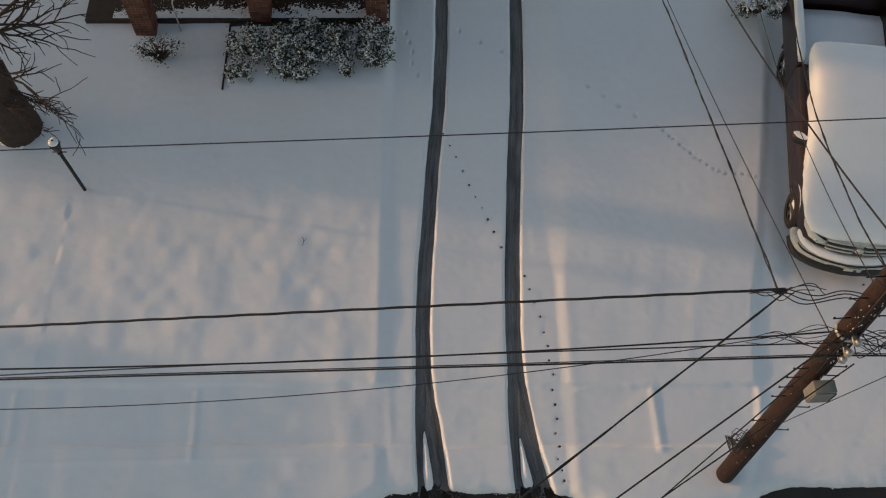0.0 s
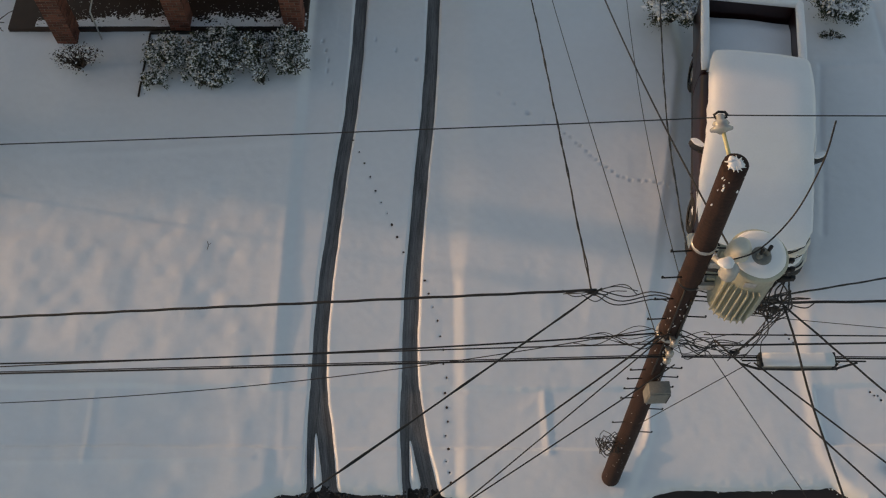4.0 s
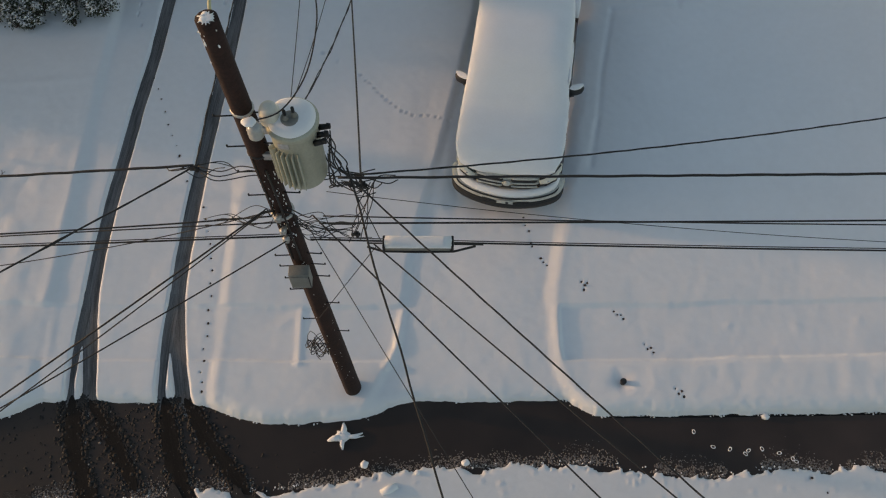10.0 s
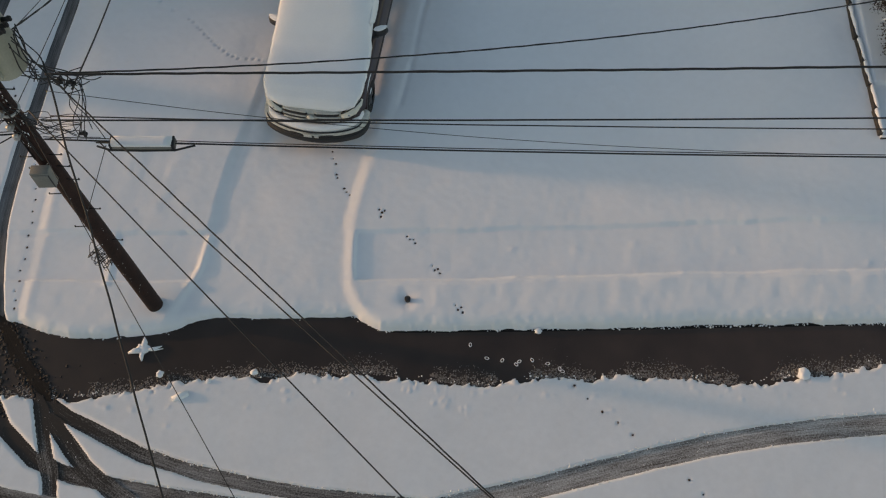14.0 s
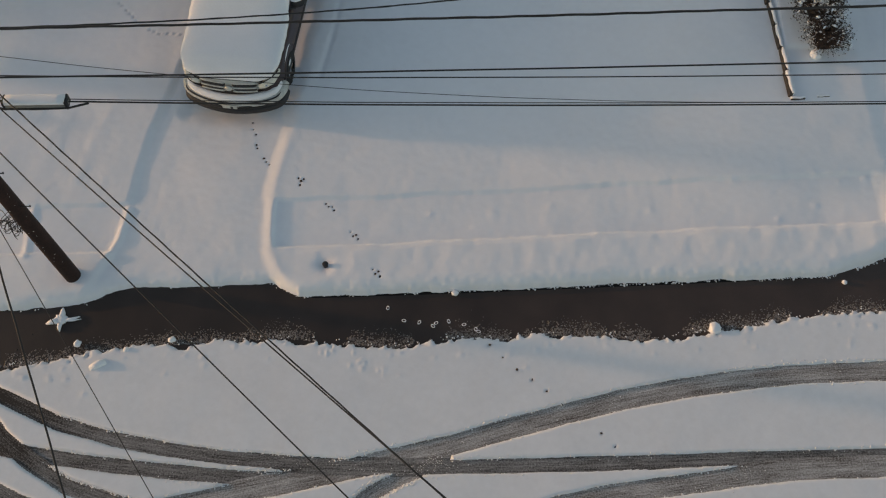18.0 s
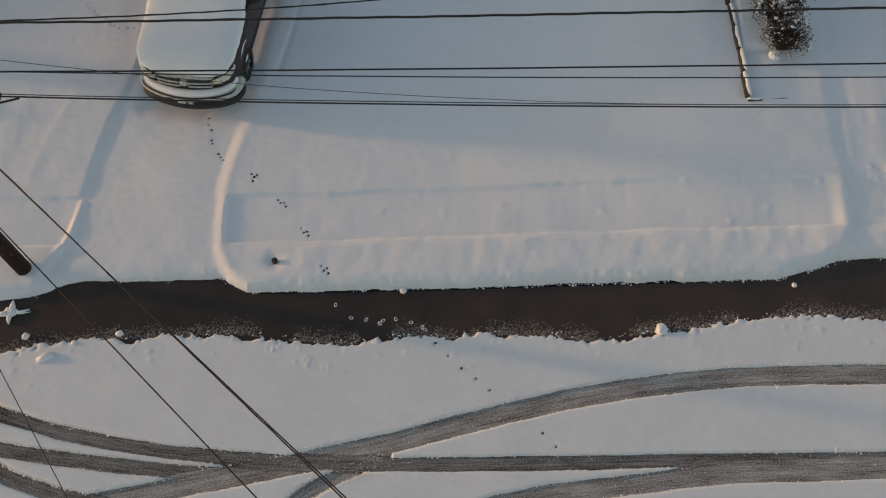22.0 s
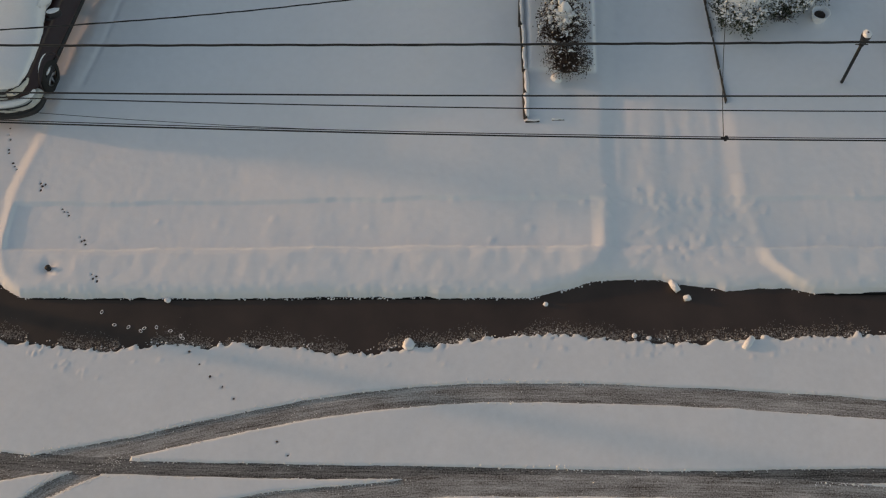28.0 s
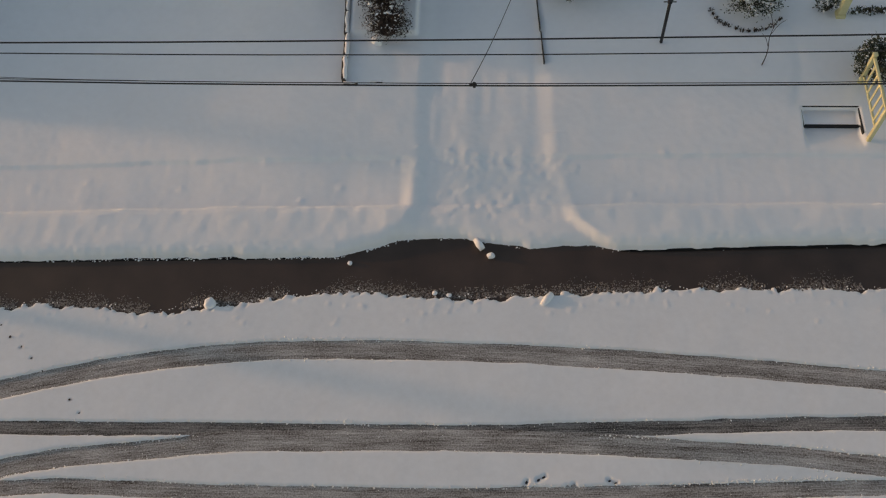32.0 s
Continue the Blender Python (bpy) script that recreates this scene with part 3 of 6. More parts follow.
def streaked(name, dark, light, amount, muddy=0.0, salty=0.8):
    """Packed, streaky snow and grit in a wheel track, drawn out along its length; muddy: dirtier where it starts."""
    m = bpy.data.materials.new(name)
    m.use_nodes = True
    nt = m.node_tree
    b = nt.nodes["Principled BSDF"]
    uv = nt.nodes.new("ShaderNodeUVMap")

    def grain(sx, sy, detail):
        mp = nt.nodes.new("ShaderNodeMapping")
        mp.inputs["Scale"].default_value = (sx, sy, 1.0)
        n = nt.nodes.new("ShaderNodeTexNoise")
        n.inputs["Scale"].default_value, n.inputs["Detail"].default_value = 1.0, detail
        nt.links.new(uv.outputs[0], mp.inputs[0])
        nt.links.new(mp.outputs[0], n.inputs["Vector"])
        return n.outputs["Fac"]

    def calc(op, a, c):
        n = nt.nodes.new("ShaderNodeMath")
        n.operation = op
        for k, v in enumerate((a, c)):
            if isinstance(v, float):
                n.inputs[k].default_value = v
            else:
                nt.links.new(v, n.inputs[k])
        return n.outputs[0]

    fine, broad, patch, speck = grain(0.7, 55.0, 3), grain(0.25, 11.0, 2), grain(1.3, 4.0, 6), grain(3.0, 85.0, 4)
    total = calc("ADD", calc("ADD", calc("MULTIPLY", fine, 0.5), calc("MULTIPLY", broad, 0.5)), calc("ADD", calc("MULTIPLY", patch, 0.5), calc("MULTIPLY", speck, 0.6)))
    salt = grain(34.0, 34.0, 3)
    total = calc("ADD", total, calc("MULTIPLY", calc("SUBTRACT", salt, 0.5), salty))
    if muddy:
        sep = nt.nodes.new("ShaderNodeSeparateXYZ")
        nt.links.new(uv.outputs[0], sep.inputs[0])
        fade = nt.nodes.new("ShaderNodeMapRange")
        fade.inputs["From Min"].default_value, fade.inputs["From Max"].default_value = 0.3, 3.0
        fade.inputs["To Min"].default_value, fade.inputs["To Max"].default_value = muddy, 0.0
        nt.links.new(sep.outputs[0], fade.inputs["Value"])
        total = calc("SUBTRACT", total, fade.outputs[0])
    span = nt.nodes.new("ShaderNodeMapRange")
    span.inputs["From Min"].default_value, span.inputs["From Max"].default_value = 1.15 - amount, 1.75 - amount
    nt.links.new(total, span.inputs["Value"])
    ramp = nt.nodes.new("ShaderNodeValToRGB")
    e = ramp.color_ramp.elements
    e[0].position, e[0].color = 0.0, (*dark, 1)
    e[1].position, e[1].color = 1.0, (*light, 1)
    nt.links.new(span.outputs[0], ramp.inputs["Fac"])
    nt.links.new(ramp.outputs["Color"], b.inputs["Base Color"])
    b.inputs["Roughness"].default_value, b.inputs["Specular IOR Level"].default_value = 0.65, 0.2
    bp = nt.nodes.new("ShaderNodeBump")
    bp.inputs["Strength"].default_value, bp.inputs["Distance"].default_value = 0.3, 0.006
    nt.links.new(fine, bp.inputs["Height"])
    nt.links.new(bp.outputs["Normal"], b.inputs["Normal"])
    return m


TRACK = streaked("packed_road_track", (0.085, 0.066, 0.054), (0.66, 0.64, 0.62), 0.36)
TRACK_MUDDY = streaked("muddy_road_track", (0.042, 0.037, 0.034), (0.44, 0.425, 0.41), 0.33, 0.34)
TRACK_DRIVE = streaked("drive_track", (0.088, 0.085, 0.085), (0.34, 0.335, 0.335), 0.25, 0.0, 0.25)
RUT_SHADE = streaked("wet_rut_and_bank_shade", (0.009, 0.007, 0.006), (0.032, 0.026, 0.022), 0.2)


def ribbon(name, keys, wide, z, mat, label, rough=0.05):
    pts = curve_points(keys, 24 * len(keys))
    P = np.array(pts)
    D = np.gradient(P, axis=0)
    D /= np.linalg.norm(D, axis=1)[:, None]
    N = np.stack([-D[:, 1], D[:, 0]], 1)
    across = np.linspace(-0.5, 0.5, 9)
    along = np.concatenate([[0], np.cumsum(np.linalg.norm(np.diff(P, axis=0), axis=1))])
    taper = wide * np.clip(np.minimum(along, along[-1] - along) / 0.35, 0.05, 1)[:, None] ** 0.6  # run out to a point
    taper = taper * (1 + rough * (value_noise(along[:, None] + 0 * across, across * 2 + 0 * along[:, None], 0.05, 91) + value_noise(along[:, None] + 0 * across, across * 2 + 0 * along[:, None], 0.18, 92)))
    X = P[:, 0][:, None] + N[:, 0][:, None] * across * taper
    Y = P[:, 1][:, None] + N[:, 1][:, None] * across * taper
    ob = sheet(name, X, Y, z + drive_level(Y), mat)
    me = ob.data
    idx = np.empty(len(me.loops), np.int32)
    me.loops.foreach_get("vertex_index", idx)
    U = np.stack([np.repeat(along, 9), np.tile(across * wide, len(P)) + 3.7 * keys[0][0]], 1)
    me.uv_layers.new(name="UVMap").data.foreach_set("uv", U[idx].astype(np.float32).ravel())
    return tagged(ob, label, "wheel track", kind="structure")


def slush_line(x):
    return float(np.interp(x, [p[0] for p in SLUSH], [p[1] for p in SLUSH]))


for k, (keys, wide) in enumerate(ROAD_TRACKS):
    from_drive = keys[0][1] > -2.8 and keys[0][0] < 0
    ribbon("wheel_track", [p for p in keys if p[1] < slush_line(p[0]) + 0.35], wide + 0.12, 0.006 + 0.002 * (k + 3 if k not in (2, 3) else k - 2), TRACK_MUDDY if from_drive else TRACK,
           "dark muddy wheel track curving off the drive" if from_drive else "grey packed wheel track in the snowy road")
for k, (keys, wide) in enumerate(DRIVE_TRACKS):
    ribbon("wheel_track", keys, wide + 0.10, 0.006 + 0.002 * k, TRACK_DRIVE, "bare grey wheel track up the drive" if len(keys) > 6 else "narrow wheel track splitting off near the street")
RUTS = [([(-5.16, -0.12), (-5.14, -0.22), (-5.08, -0.45), (-4.93, -1.03), (-4.65, -1.72), (-4.3, -2.2)], 0.30), ([(-4.82, -0.2), (-4.74, -0.32), (-4.52, -0.55), (-4.13, -1.1), (-3.7, -1.85)], 0.26),
        ([(-3.47, -0.14), (-3.44, -0.24), (-3.37, -0.45), (-3.19, -1.03), (-2.93, -1.72), (-2.66, -2.2)], 0.30), ([(-3.08, -0.16), (-3.02, -0.26), (-2.83, -0.5), (-2.43, -1.08), (-2.03, -1.57), (-1.7, -1.9)], 0.28)]
for k, (keys, wide) in enumerate(RUTS):
    ribbon("wheel_track", keys, wide, 0.014 + 0.001 * k, RUT_SHADE, "black wet rut across the bare strip", 0.2)

# narrow dark ribbon paints the snow bank's shade on the asphalt beside it
for x0, x1 in ((4.3, 14.7), (20.1, 26)):
    gutter = ribbon("gutter", [(x, y - 0.03) for x, y in CURB if x0 < x < x1], 0.06, 0.001, RUT_SHADE, "painted bank shade")
    tagged(gutter, "dark strip painting the snow bank's shade along its foot", "gutter", kind="structure")

bm = bmesh.new()
bmesh.ops.create_grid(bm, x_segments=40, y_segments=40, size=1)
bmesh.ops.scale(bm, vec=(23.2, 4.2, 1), verts=bm.verts)
bmesh.ops.translate(bm, vec=(6.8, -3.2, 0), verts=bm.verts)
road = mesh_object("road", bm, WET)
tagged(road, "wet dark asphalt road with brown slush", "road", kind="structure")
bm = bmesh.new()
bmesh.ops.create_grid(bm, x_segments=60, y_segments=60, size=900)
bmesh.ops.translate(bm, vec=(0, 0, -0.01), verts=bm.verts)
tagged(mesh_object("ground_beyond", bm, SNOW), "snow-covered land out to the horizon", "snow", kind="structure")

# ---- utility pole and what hangs on it ----
POLE_TOP = Vector((-0.41, 0.14, 9.72))


def on_pole(z):
    return POLE_TOP * (z / POLE_TOP.z)


def blob(at, size, seed, n=2, rough=0.25):
    """A small uneven lump."""
    bm = bmesh.new()
    bmesh.ops.create_icosphere(bm, subdivisions=n, radius=1)
    for v in bm.verts:
        k = 1 + rough * noise.noise(v.co * 1.7 + Vector((seed * 3.1, seed * 1.7, 0)))
        v.co = Vector((v.co.x * size[0] * k, v.co.y * size[1] * k, v.co.z * size[2] * k)) + Vector(at)
    return bm


pole = thing("utility_pole", "dark brown creosoted wooden utility pole flecked with snow", "utility pole")
bm = tube([on_pole(-0.1 + 9.82 * k / 40) for k in range(41)], [0.155 - 0.045 * k / 40 for k in range(41)], 24)
for v in bm.verts:
    a = math.atan2(v.co.y - on_pole(v.co.z).y, v.co.x - on_pole(v.co.z).x)
    c = on_pole(v.co.z)
    k = 1 + 0.05 * noise.noise(Vector((a * 3, v.co.z * 0.4, 3))) + 0.03 * noise.noise(Vector((a * 9, v.co.z * 0.8, 7)))
    v.co.x, v.co.y = c.x + (v.co.x - c.x) * k, c.y + (v.co.y - c.y) * k
part("shaft", bm, POLE_WOOD, pole)
part("snow_cap", blob(on_pole(9.72), (0.066, 0.062, 0.014), 3, 3, 0.8), SNOW_FINE, pole, "thin cap of snow")
for k in range(13):
    a = k * 0.49 + 0.2
    part("snow_streak", tube([on_pole(9.725) + Vector((0.03 * math.cos(a), 0.03 * math.sin(a), 0)), on_pole(9.72) + Vector(((0.075 + 0.02 * (k % 2)) * math.cos(a + 0.2), 0.085 * math.sin(a + 0.2), 0))], [0.012, 0.004], 6), SNOW_FINE, pole)
rnd = random.Random(5)
for zlo, zhi, count, big in ((9.1, 9.65, 9, 0.015), (5.6, 7.3, 70, 0.014), (0.6, 5.4, 50, 0.009)):
    for k in range(count):
        z = rnd.uniform(zlo, zhi)
        c, a, r = on_pole(z), rnd.uniform(-2.6, -0.5), 0.155 - 0.045 * z / 9.72
        s = big * rnd.uniform(0.4, 1.2)
        part("snow_fleck", blob((c.x + r * math.cos(a), c.y + r * math.sin(a), z), (s * rnd.uniform(0.5, 1.3), s * 0.35, s * rnd.uniform(0.8, 2.2)), k, 1, 0.8), SNOW_FINE, pole)
for k, z in enumerate((2.3, 2.75, 3.25, 3.75, 4.25, 4.6, 4.95, 5.25, 6.75, 7.25, 7.75, 8.3)):
    c = on_pole(z)
    for s in (1, -1) if z > 4.5 else ((1,) if k % 2 else (-1,)):
        z2 = z + (0.06 if s > 0 else 0)
        x0 = c.x + s * 0.11
        part("step_bolt", join(tube([(x0, c.y - 0.04, z2), (x0 + s * 0.2, c.y - 0.05, z2)], 0.009, 6),
                               tube([(x0 + s * 0.2, c.y - 0.05, z2), (x0 + s * 0.2, c.y - 0.05, z2 + 0.03)], 0.012, 6)), BLACK_METAL, pole)
# pole-top bracket with its bell insulator
part("bracket", tube([on_pole(9.60) + Vector((0, 0.08, 0)), (-0.43, 0.36, 9.64), (-0.45, 0.56, 9.66)], [0.02, 0.018, 0.016], 10), YELLOW, pole, "pale fibreglass standoff bracket")
ins = part("insulator", turned([(0.02, 0), (0.05, 0.02), (0.095, 0.03), (0.1, 0.05), (0.06, 0.075), (0.075, 0.09), (0.06, 0.115), (0.035, 0.13), (0.04, 0.16), (0.02, 0.175)], 20), PORCELAIN, pole, "pale grey porcelain bell insulator")
ins.matrix_local = pose(-0.455, 0.50, 9.64, -66, 0, 5)
bm = tube([(-0.46 + 0.06 * math.cos(a), 0.655 + 0.02 * math.sin(a), 9.70 + 0.03 * math.sin(a)) for a in (0, 1, 2, 3, 4, 5, 6)], 0.012, 6)
part("line_tie", bm, BLACK_METAL, pole)
# cutout bracket and clamp
part("clamp_band", turned([(0.12, 0), (0.127, 0.01), (0.127, 0.035), (0.12, 0.045)], 20, on_pole(8.35)), GALV, pole)
part("clamp_band", turned([(0.124, 0), (0.13, 0.01), (0.13, 0.03), (0.124, 0.04)], 20, on_pole(7.6)), BLACK_METAL, pole)
part("cutout", join(turned([(0.045, 0), (0.085, 0.03), (0.06, 0.06), (0.085, 0.09), (0.06, 0.12), (0.085, 0.15), (0.045, 0.19)], 16, (-0.17, -0.2, 8.32)),
                    tube([(-0.3, -0.05, 8.42), (-0.17, -0.2, 8.42)], 0.03, 8)), PORCELAIN, pole, "snowy porcelain fuse cutout")
part("snow_lump", blob((-0.22, -0.17, 8.53), (0.075, 0.06, 0.03), 9, 3), SNOW_FINE, pole)
for z in (8.12, 7.62):
    part("hanger", box((0.2, 0.05, 0.11), (-0.16, 0.03, z), 0.008), GALV, pole)
for z in (6.45, 6.15, 5.95):
    part("line_bracket", join(box((0.06, 0.16, 0.03), on_pole(z) + Vector((0, -0.17, 0)), 0.005), turned([(0.03, 0), (0.045, 0.02), (0.03, 0.05), (0.045, 0.07), (0.02, 0.09)], 12, on_pole(z) + Vector((0, -0.23, 0.01)))), GALV, pole)
part("service_band", turned([(0.142, 0), (0.15, 0.01), (0.15, 0.035), (0.142, 0.045)], 20, on_pole(6.3)), GALV, pole)
rnd = random.Random(11)
for k in range(9):
    c = on_pole(2.25) + Vector((-0.22 - rnd.uniform(0, 0.1), -0.05, rnd.uniform(-0.1, 0.15)))
    ring = []
    r1, r2, ph = rnd.uniform(0.1, 0.2), rnd.uniform(0.12, 0.24), rnd.uniform(0, 6)
    for j in range(15):
        a = ph + j * 0.45
        ring.append(c + Vector((r1 * math.cos(a), 0.12 * math.sin(2 * a + k), r2 * math.sin(a) - 0.1 * (k > 6) * j / 8)))
    part("wire_coil", tube(ring, 0.006, 5), CABLE, pole)
part("riser_cable", tube([on_pole(z) + Vector((0.05, -0.15 + 0.0025 * z, 0)) for z in (5.3, 5.8, 6.3, 6.8, 7.4)], 0.014, 6), CABLE, pole)
part("riser_cable", tube([on_pole(z) + Vector((-0.06, -0.14 + 0.0025 * z, 0)) for z in (5.3, 5.9, 6.6, 7.1, 7.6)], 0.011, 6), CABLE, pole)

# transformer
tank = thing("transformer", "pale grey pole-mounted transformer with cooling fins and snow on its lid", "transformer", (0.17, 0.02, 7.32), -8)
tank.scale = (0.97, 0.97, 1.14)
part("tank", turned([(0.25, 0), (0.268, 0.02), (0.268, 0.80), (0.285, 0.81), (0.285, 0.84), (0.27, 0.86)], 32), GREY_PAINT, tank)
part("lid", turned([(0.295, 0.845), (0.297, 0.875), (0.27, 0.895), (0.05, 0.91)], 32), GREY_PAINT, tank)
bm = turned([(0.0, 0.955), (0.12, 0.952), (0.21, 0.94), (0.262, 0.915), (0.272, 0.885)][::-1], 32, caps=False)
for v in bm.verts:
    v.co += 0.02 * Vector((noise.noise(v.co * 4), noise.noise(v.co * 4 + Vector((9, 0, 0))), 0.5 * noise.noise(v.co * 6)))
part("lid_snow", bm, SNOW_FINE, tank, "round cap of snow over the lid")
part("primary_bushing", turned([(0.07, 0), (0.085, 0.02), (0.07, 0.04), (0.085, 0.06), (0.07, 0.08), (0.08, 0.10), (0.06, 0.15), (0.03, 0.16)], 18, (0, 0, 0)), LAMP_GLASS, tank, "cream porcelain bushing").matrix_local = Matrix.LocRotScale(Vector((-0.22, -0.03, 0.86)), None, Vector((1.45, 1.45, 1.35)))
for k in range(7):
    a = radians(-142 + k * 11.5)
    bm = box((0.075, 0.016, 0.56), (0.295, 0, 0.36), 0.006)
    bmesh.ops.rotate(bm, cent=(0, 0, 0), matrix=Matrix.Rotation(a, 3, "Z"), verts=bm.verts)
    part("cooling_fin", bm, GREY_PAINT, tank)
for dx, dy, r in ((-0.03, -0.08, 0.03), (0.05, -0.03, 0.028)):
    part("bushing", turned([(r, 0), (r * 1.25, 0.03), (r * 0.8, 0.05), (r * 1.2, 0.08), (r * 0.75, 0.10), (r * 0.5, 0.14)], 14, (dx, dy, 0.9)), GREY_BOX, tank, "porcelain bushing dusted with snow")
    part("stud", turned([(0.02, 0.13), (0.02, 0.19), (0.012, 0.2)], 8, (dx, dy, 0.9)), BLACK_METAL, tank)
for k in range(3):
    part("terminal", tube([(0.25, 0.06 - 0.09 * k, 0.72 - 0.02 * k), (0.36, 0.07 - 0.1 * k, 0.74)], [0.035, 0.028], 8), BLACK_METAL, tank)
    part("clamp", box((0.05, 0.04, 0.06), (0.37, 0.07 - 0.1 * k, 0.75), 0.008), BLACK_METAL, tank)
bm = turned([(0.105, 0.948), (0.09, 0.962), (0.06, 0.966), (0.0, 0.967)], 20, (0.0, -0.05, 0), caps=False)
part("bare_patch", bm, GREY_BOX, tank, "bare patch of lid where the snow has melted round the bushings")
part("nameplate", box((0.12, 0.01, 0.08), (-0.05, -0.275, 0.76), 0.002), GALV, tank)
part("mounting_lug", box((0.12, 0.08, 0.14), (-0.3, 0.05, 0.78), 0.01), GREY_PAINT, tank)
part("mounting_lug", box((0.12, 0.08, 0.14), (-0.3, 0.05, 0.28), 0.01), GREY_PAINT, tank)

cab = thing("terminal_box", "weathered grey plastic cable box strapped to the pole", "junction box", (-0.2, -0.21, 4.92), 2)
part("housing", box((0.27, 0.16, 0.36), (0, 0, 0.18), 0.008), GREY_BOX, cab)
part("cover", box((0.25, 0.02, 0.31), (0, -0.085, 0.17), 0.008), GREY_BOX, cab)
part("hinge", box((0.012, 0.02, 0.3), (0.13, -0.09, 0.17), 0.003), BLACK_PLASTIC, cab)
for dx in (-0.07, 0.0, 0.07):
    part("cable_gland", turned([(0.016, -0.05), (0.02, -0.03), (0.02, 0.0)], 10, (dx, 0, 0)), BLACK_PLASTIC, cab)

# ---- overhead lines ----


def line_on(name, label, fy, fz, x0, x1, r, group="overhead lines", n=48, twist=0.0, extra=0):
    """A line strung along x with y and z given as polynomials of x."""
    ob = None
    for s in range(1 + extra):
        pts = []
        for k in range(n + 1):
            x = x0 + (x1 - x0) * k / n
            p = Vector((x, sum(c * x**i for i, c in enumerate(fy)), sum(c * x**i for i, c in enumerate(fz))))
            a = k * 0.9 + s * math.pi
            pts.append(p + twist * Vector((0, math.cos(a), math.sin(a))) + Vector((0, 0.004, -0.012)) * noise.noise(Vector((x * 0.9, s, r * 99))))
        if not ob:
            ob = mesh_object(name, tube(pts, r * 1.15, 6), CABLE)
            tagged(ob, label, "cable", group)
        else:
            part("strand", tube(pts, r * 0.8, 6), CABLE, ob)
    return ob


line_on("power_line", "thin bare primary wire at the pole top", (0.65,), (9.71, 0.0719, 0.00125), -34, -0.46, 0.0048)
line_on("power_line", "thin bare primary wire at the pole top", (0.66, 0.018), (9.69, -0.0353, 0.0021), -0.46, 34, 0.0048)
line_on("power_line", "black twisted low-voltage cable", (0.242,), (7.223, 0.105, -0.0002), -34, -1.2, 0.014, twist=0.003, extra=1, n=400)
line_on("power_line", "black twisted low-voltage cable", (0.112, 0.0149), (7.035, -0.0088, 0.00055), 0.5, 40, 0.014, twist=0.003, extra=1, n=400)
line_on("telephone_line", "black telephone cable strung along the street", (0.202, 0.0289), (6.066, 0.1245, 0.00855), -16, -0.3, 0.010)
line_on("telephone_line", "black telephone cable strung along the street", (-0.032, -0.0394), (6.264, 0.1574, -0.0035), -16, -0.3, 0.008)
line_on("telephone_line", "thick black lashed communication cable", (-0.099, -0.0178), (6.09, 0.1194, 0.0005), -30, -0.2, 0.006)
line_on("telephone_line", "thick black lashed communication cable", (-0.099, -0.0178), (6.031, 0.1194, 0.0005), -30, -0.2, 0.011, twist=0.0, extra=0)
line_on("telephone_line", "thin slack black drop wire", (0.216, 0.0294), (6.307, 0.4417, 0.023), -11.5, -0.4, 0.006)
line_on("telephone_line", "black telephone cable strung along the street", (-0.086, 0.0349), (6.312, -0.0479, 0.00068), 0.2, 40, 0.011)
line_on("telephone_line", "thin black telephone cable", (0.147, 0.0166), (6.098, -0.0636, 0.0015), 0.2, 40, 0.008)
line_on("telephone_line", "thick black lashed communication cable", (0.017, 0.0226), (5.775, -0.0861, 0.0017), 0.0, 40, 0.006)
line_on("telephone_line", "thick black lashed communication cable", (0.017, 0.0226), (5.718, -0.0861, 0.0017), 0.0, 40, 0.011, twist=0.0, extra=0)
line_on("telephone_line", "thin slack black drop wire", (0.212,), (6.644, -0.2409, 0.0093), 0.3, 12.2, 0.004)
line_on("service_drop", "black twisted service drop to a house", (0.027, 0.299), (7.141, -0.3282, 0.0085), 0.6, 16, 0.010, "service drops", twist=0.003, extra=1, n=200)


def drop(name, label, a, b, sag, r, twist=0.0, extra=0, n=60, group="service drops", wave=0.0):
    a, b = Vector(a), Vector(b)
    ob = None
    for s in range(1 + extra):
        pts = []
        for k in range(n + 1):
            u = k / n
            p = a.lerp(b, u) - Vector((0, 0, 4 * sag * u * (1 - u)))
            ang = k * 0.9 + s * math.pi
            pts.append(p + twist * Vector((math.cos(ang), 0, math.sin(ang))) + wave * Vector((noise.noise(Vector((u * 14, r * 99, s))), 0, noise.noise(Vector((u * 14, r * 99, s + 5))))))
        if not ob:
            ob = tagged(mesh_object(name, tube(pts, r * 1.15, 6), CABLE), label, "cable", group)
        else:
            part("strand", tube(pts, r * 0.8, 6), CABLE, ob)
    return ob


drop("service_drop", "black twisted service drop to a house", (-1.23, 0.31, 6.95), (-1.74, 11, 3.71), -0.1, 0.009, 0.003, 1, 200, wave=0.02)
drop("service_drop", "thin black telephone drop to a house", (-0.35, 0.05, 6.1), (-1.26, 11, 2.9), 0.13, 0.006)
drop("service_drop", "black service drop to a house", (0.75, 0.1, 6.75), (-0.61, 11, 3.36), 0.4, 0.011)
drop("service_drop", "black twisted service drop to a house", (-0.22, 0.12, 7.48), (1.08, 11, 5.75), 1.29, 0.008, 0.003, 1, 180, wave=0.02)
drop("service_drop", "thin black telephone drop to a house", (-0.3, 0.05, 7.3), (0.2, 11, 5.2), 0.9, 0.005)
drop("service_drop", "black twisted service drop across the road", (-1.14, 0.26, 7.1), (-14.86, -10, 8.64), 0.29, 0.009, 0.003, 1, 220, wave=0.02)
drop("service_drop", "black telephone drop across the road", (-0.45, -0.07, 6.56), (-16.18, -10, 2.42), 0.31, 0.010)
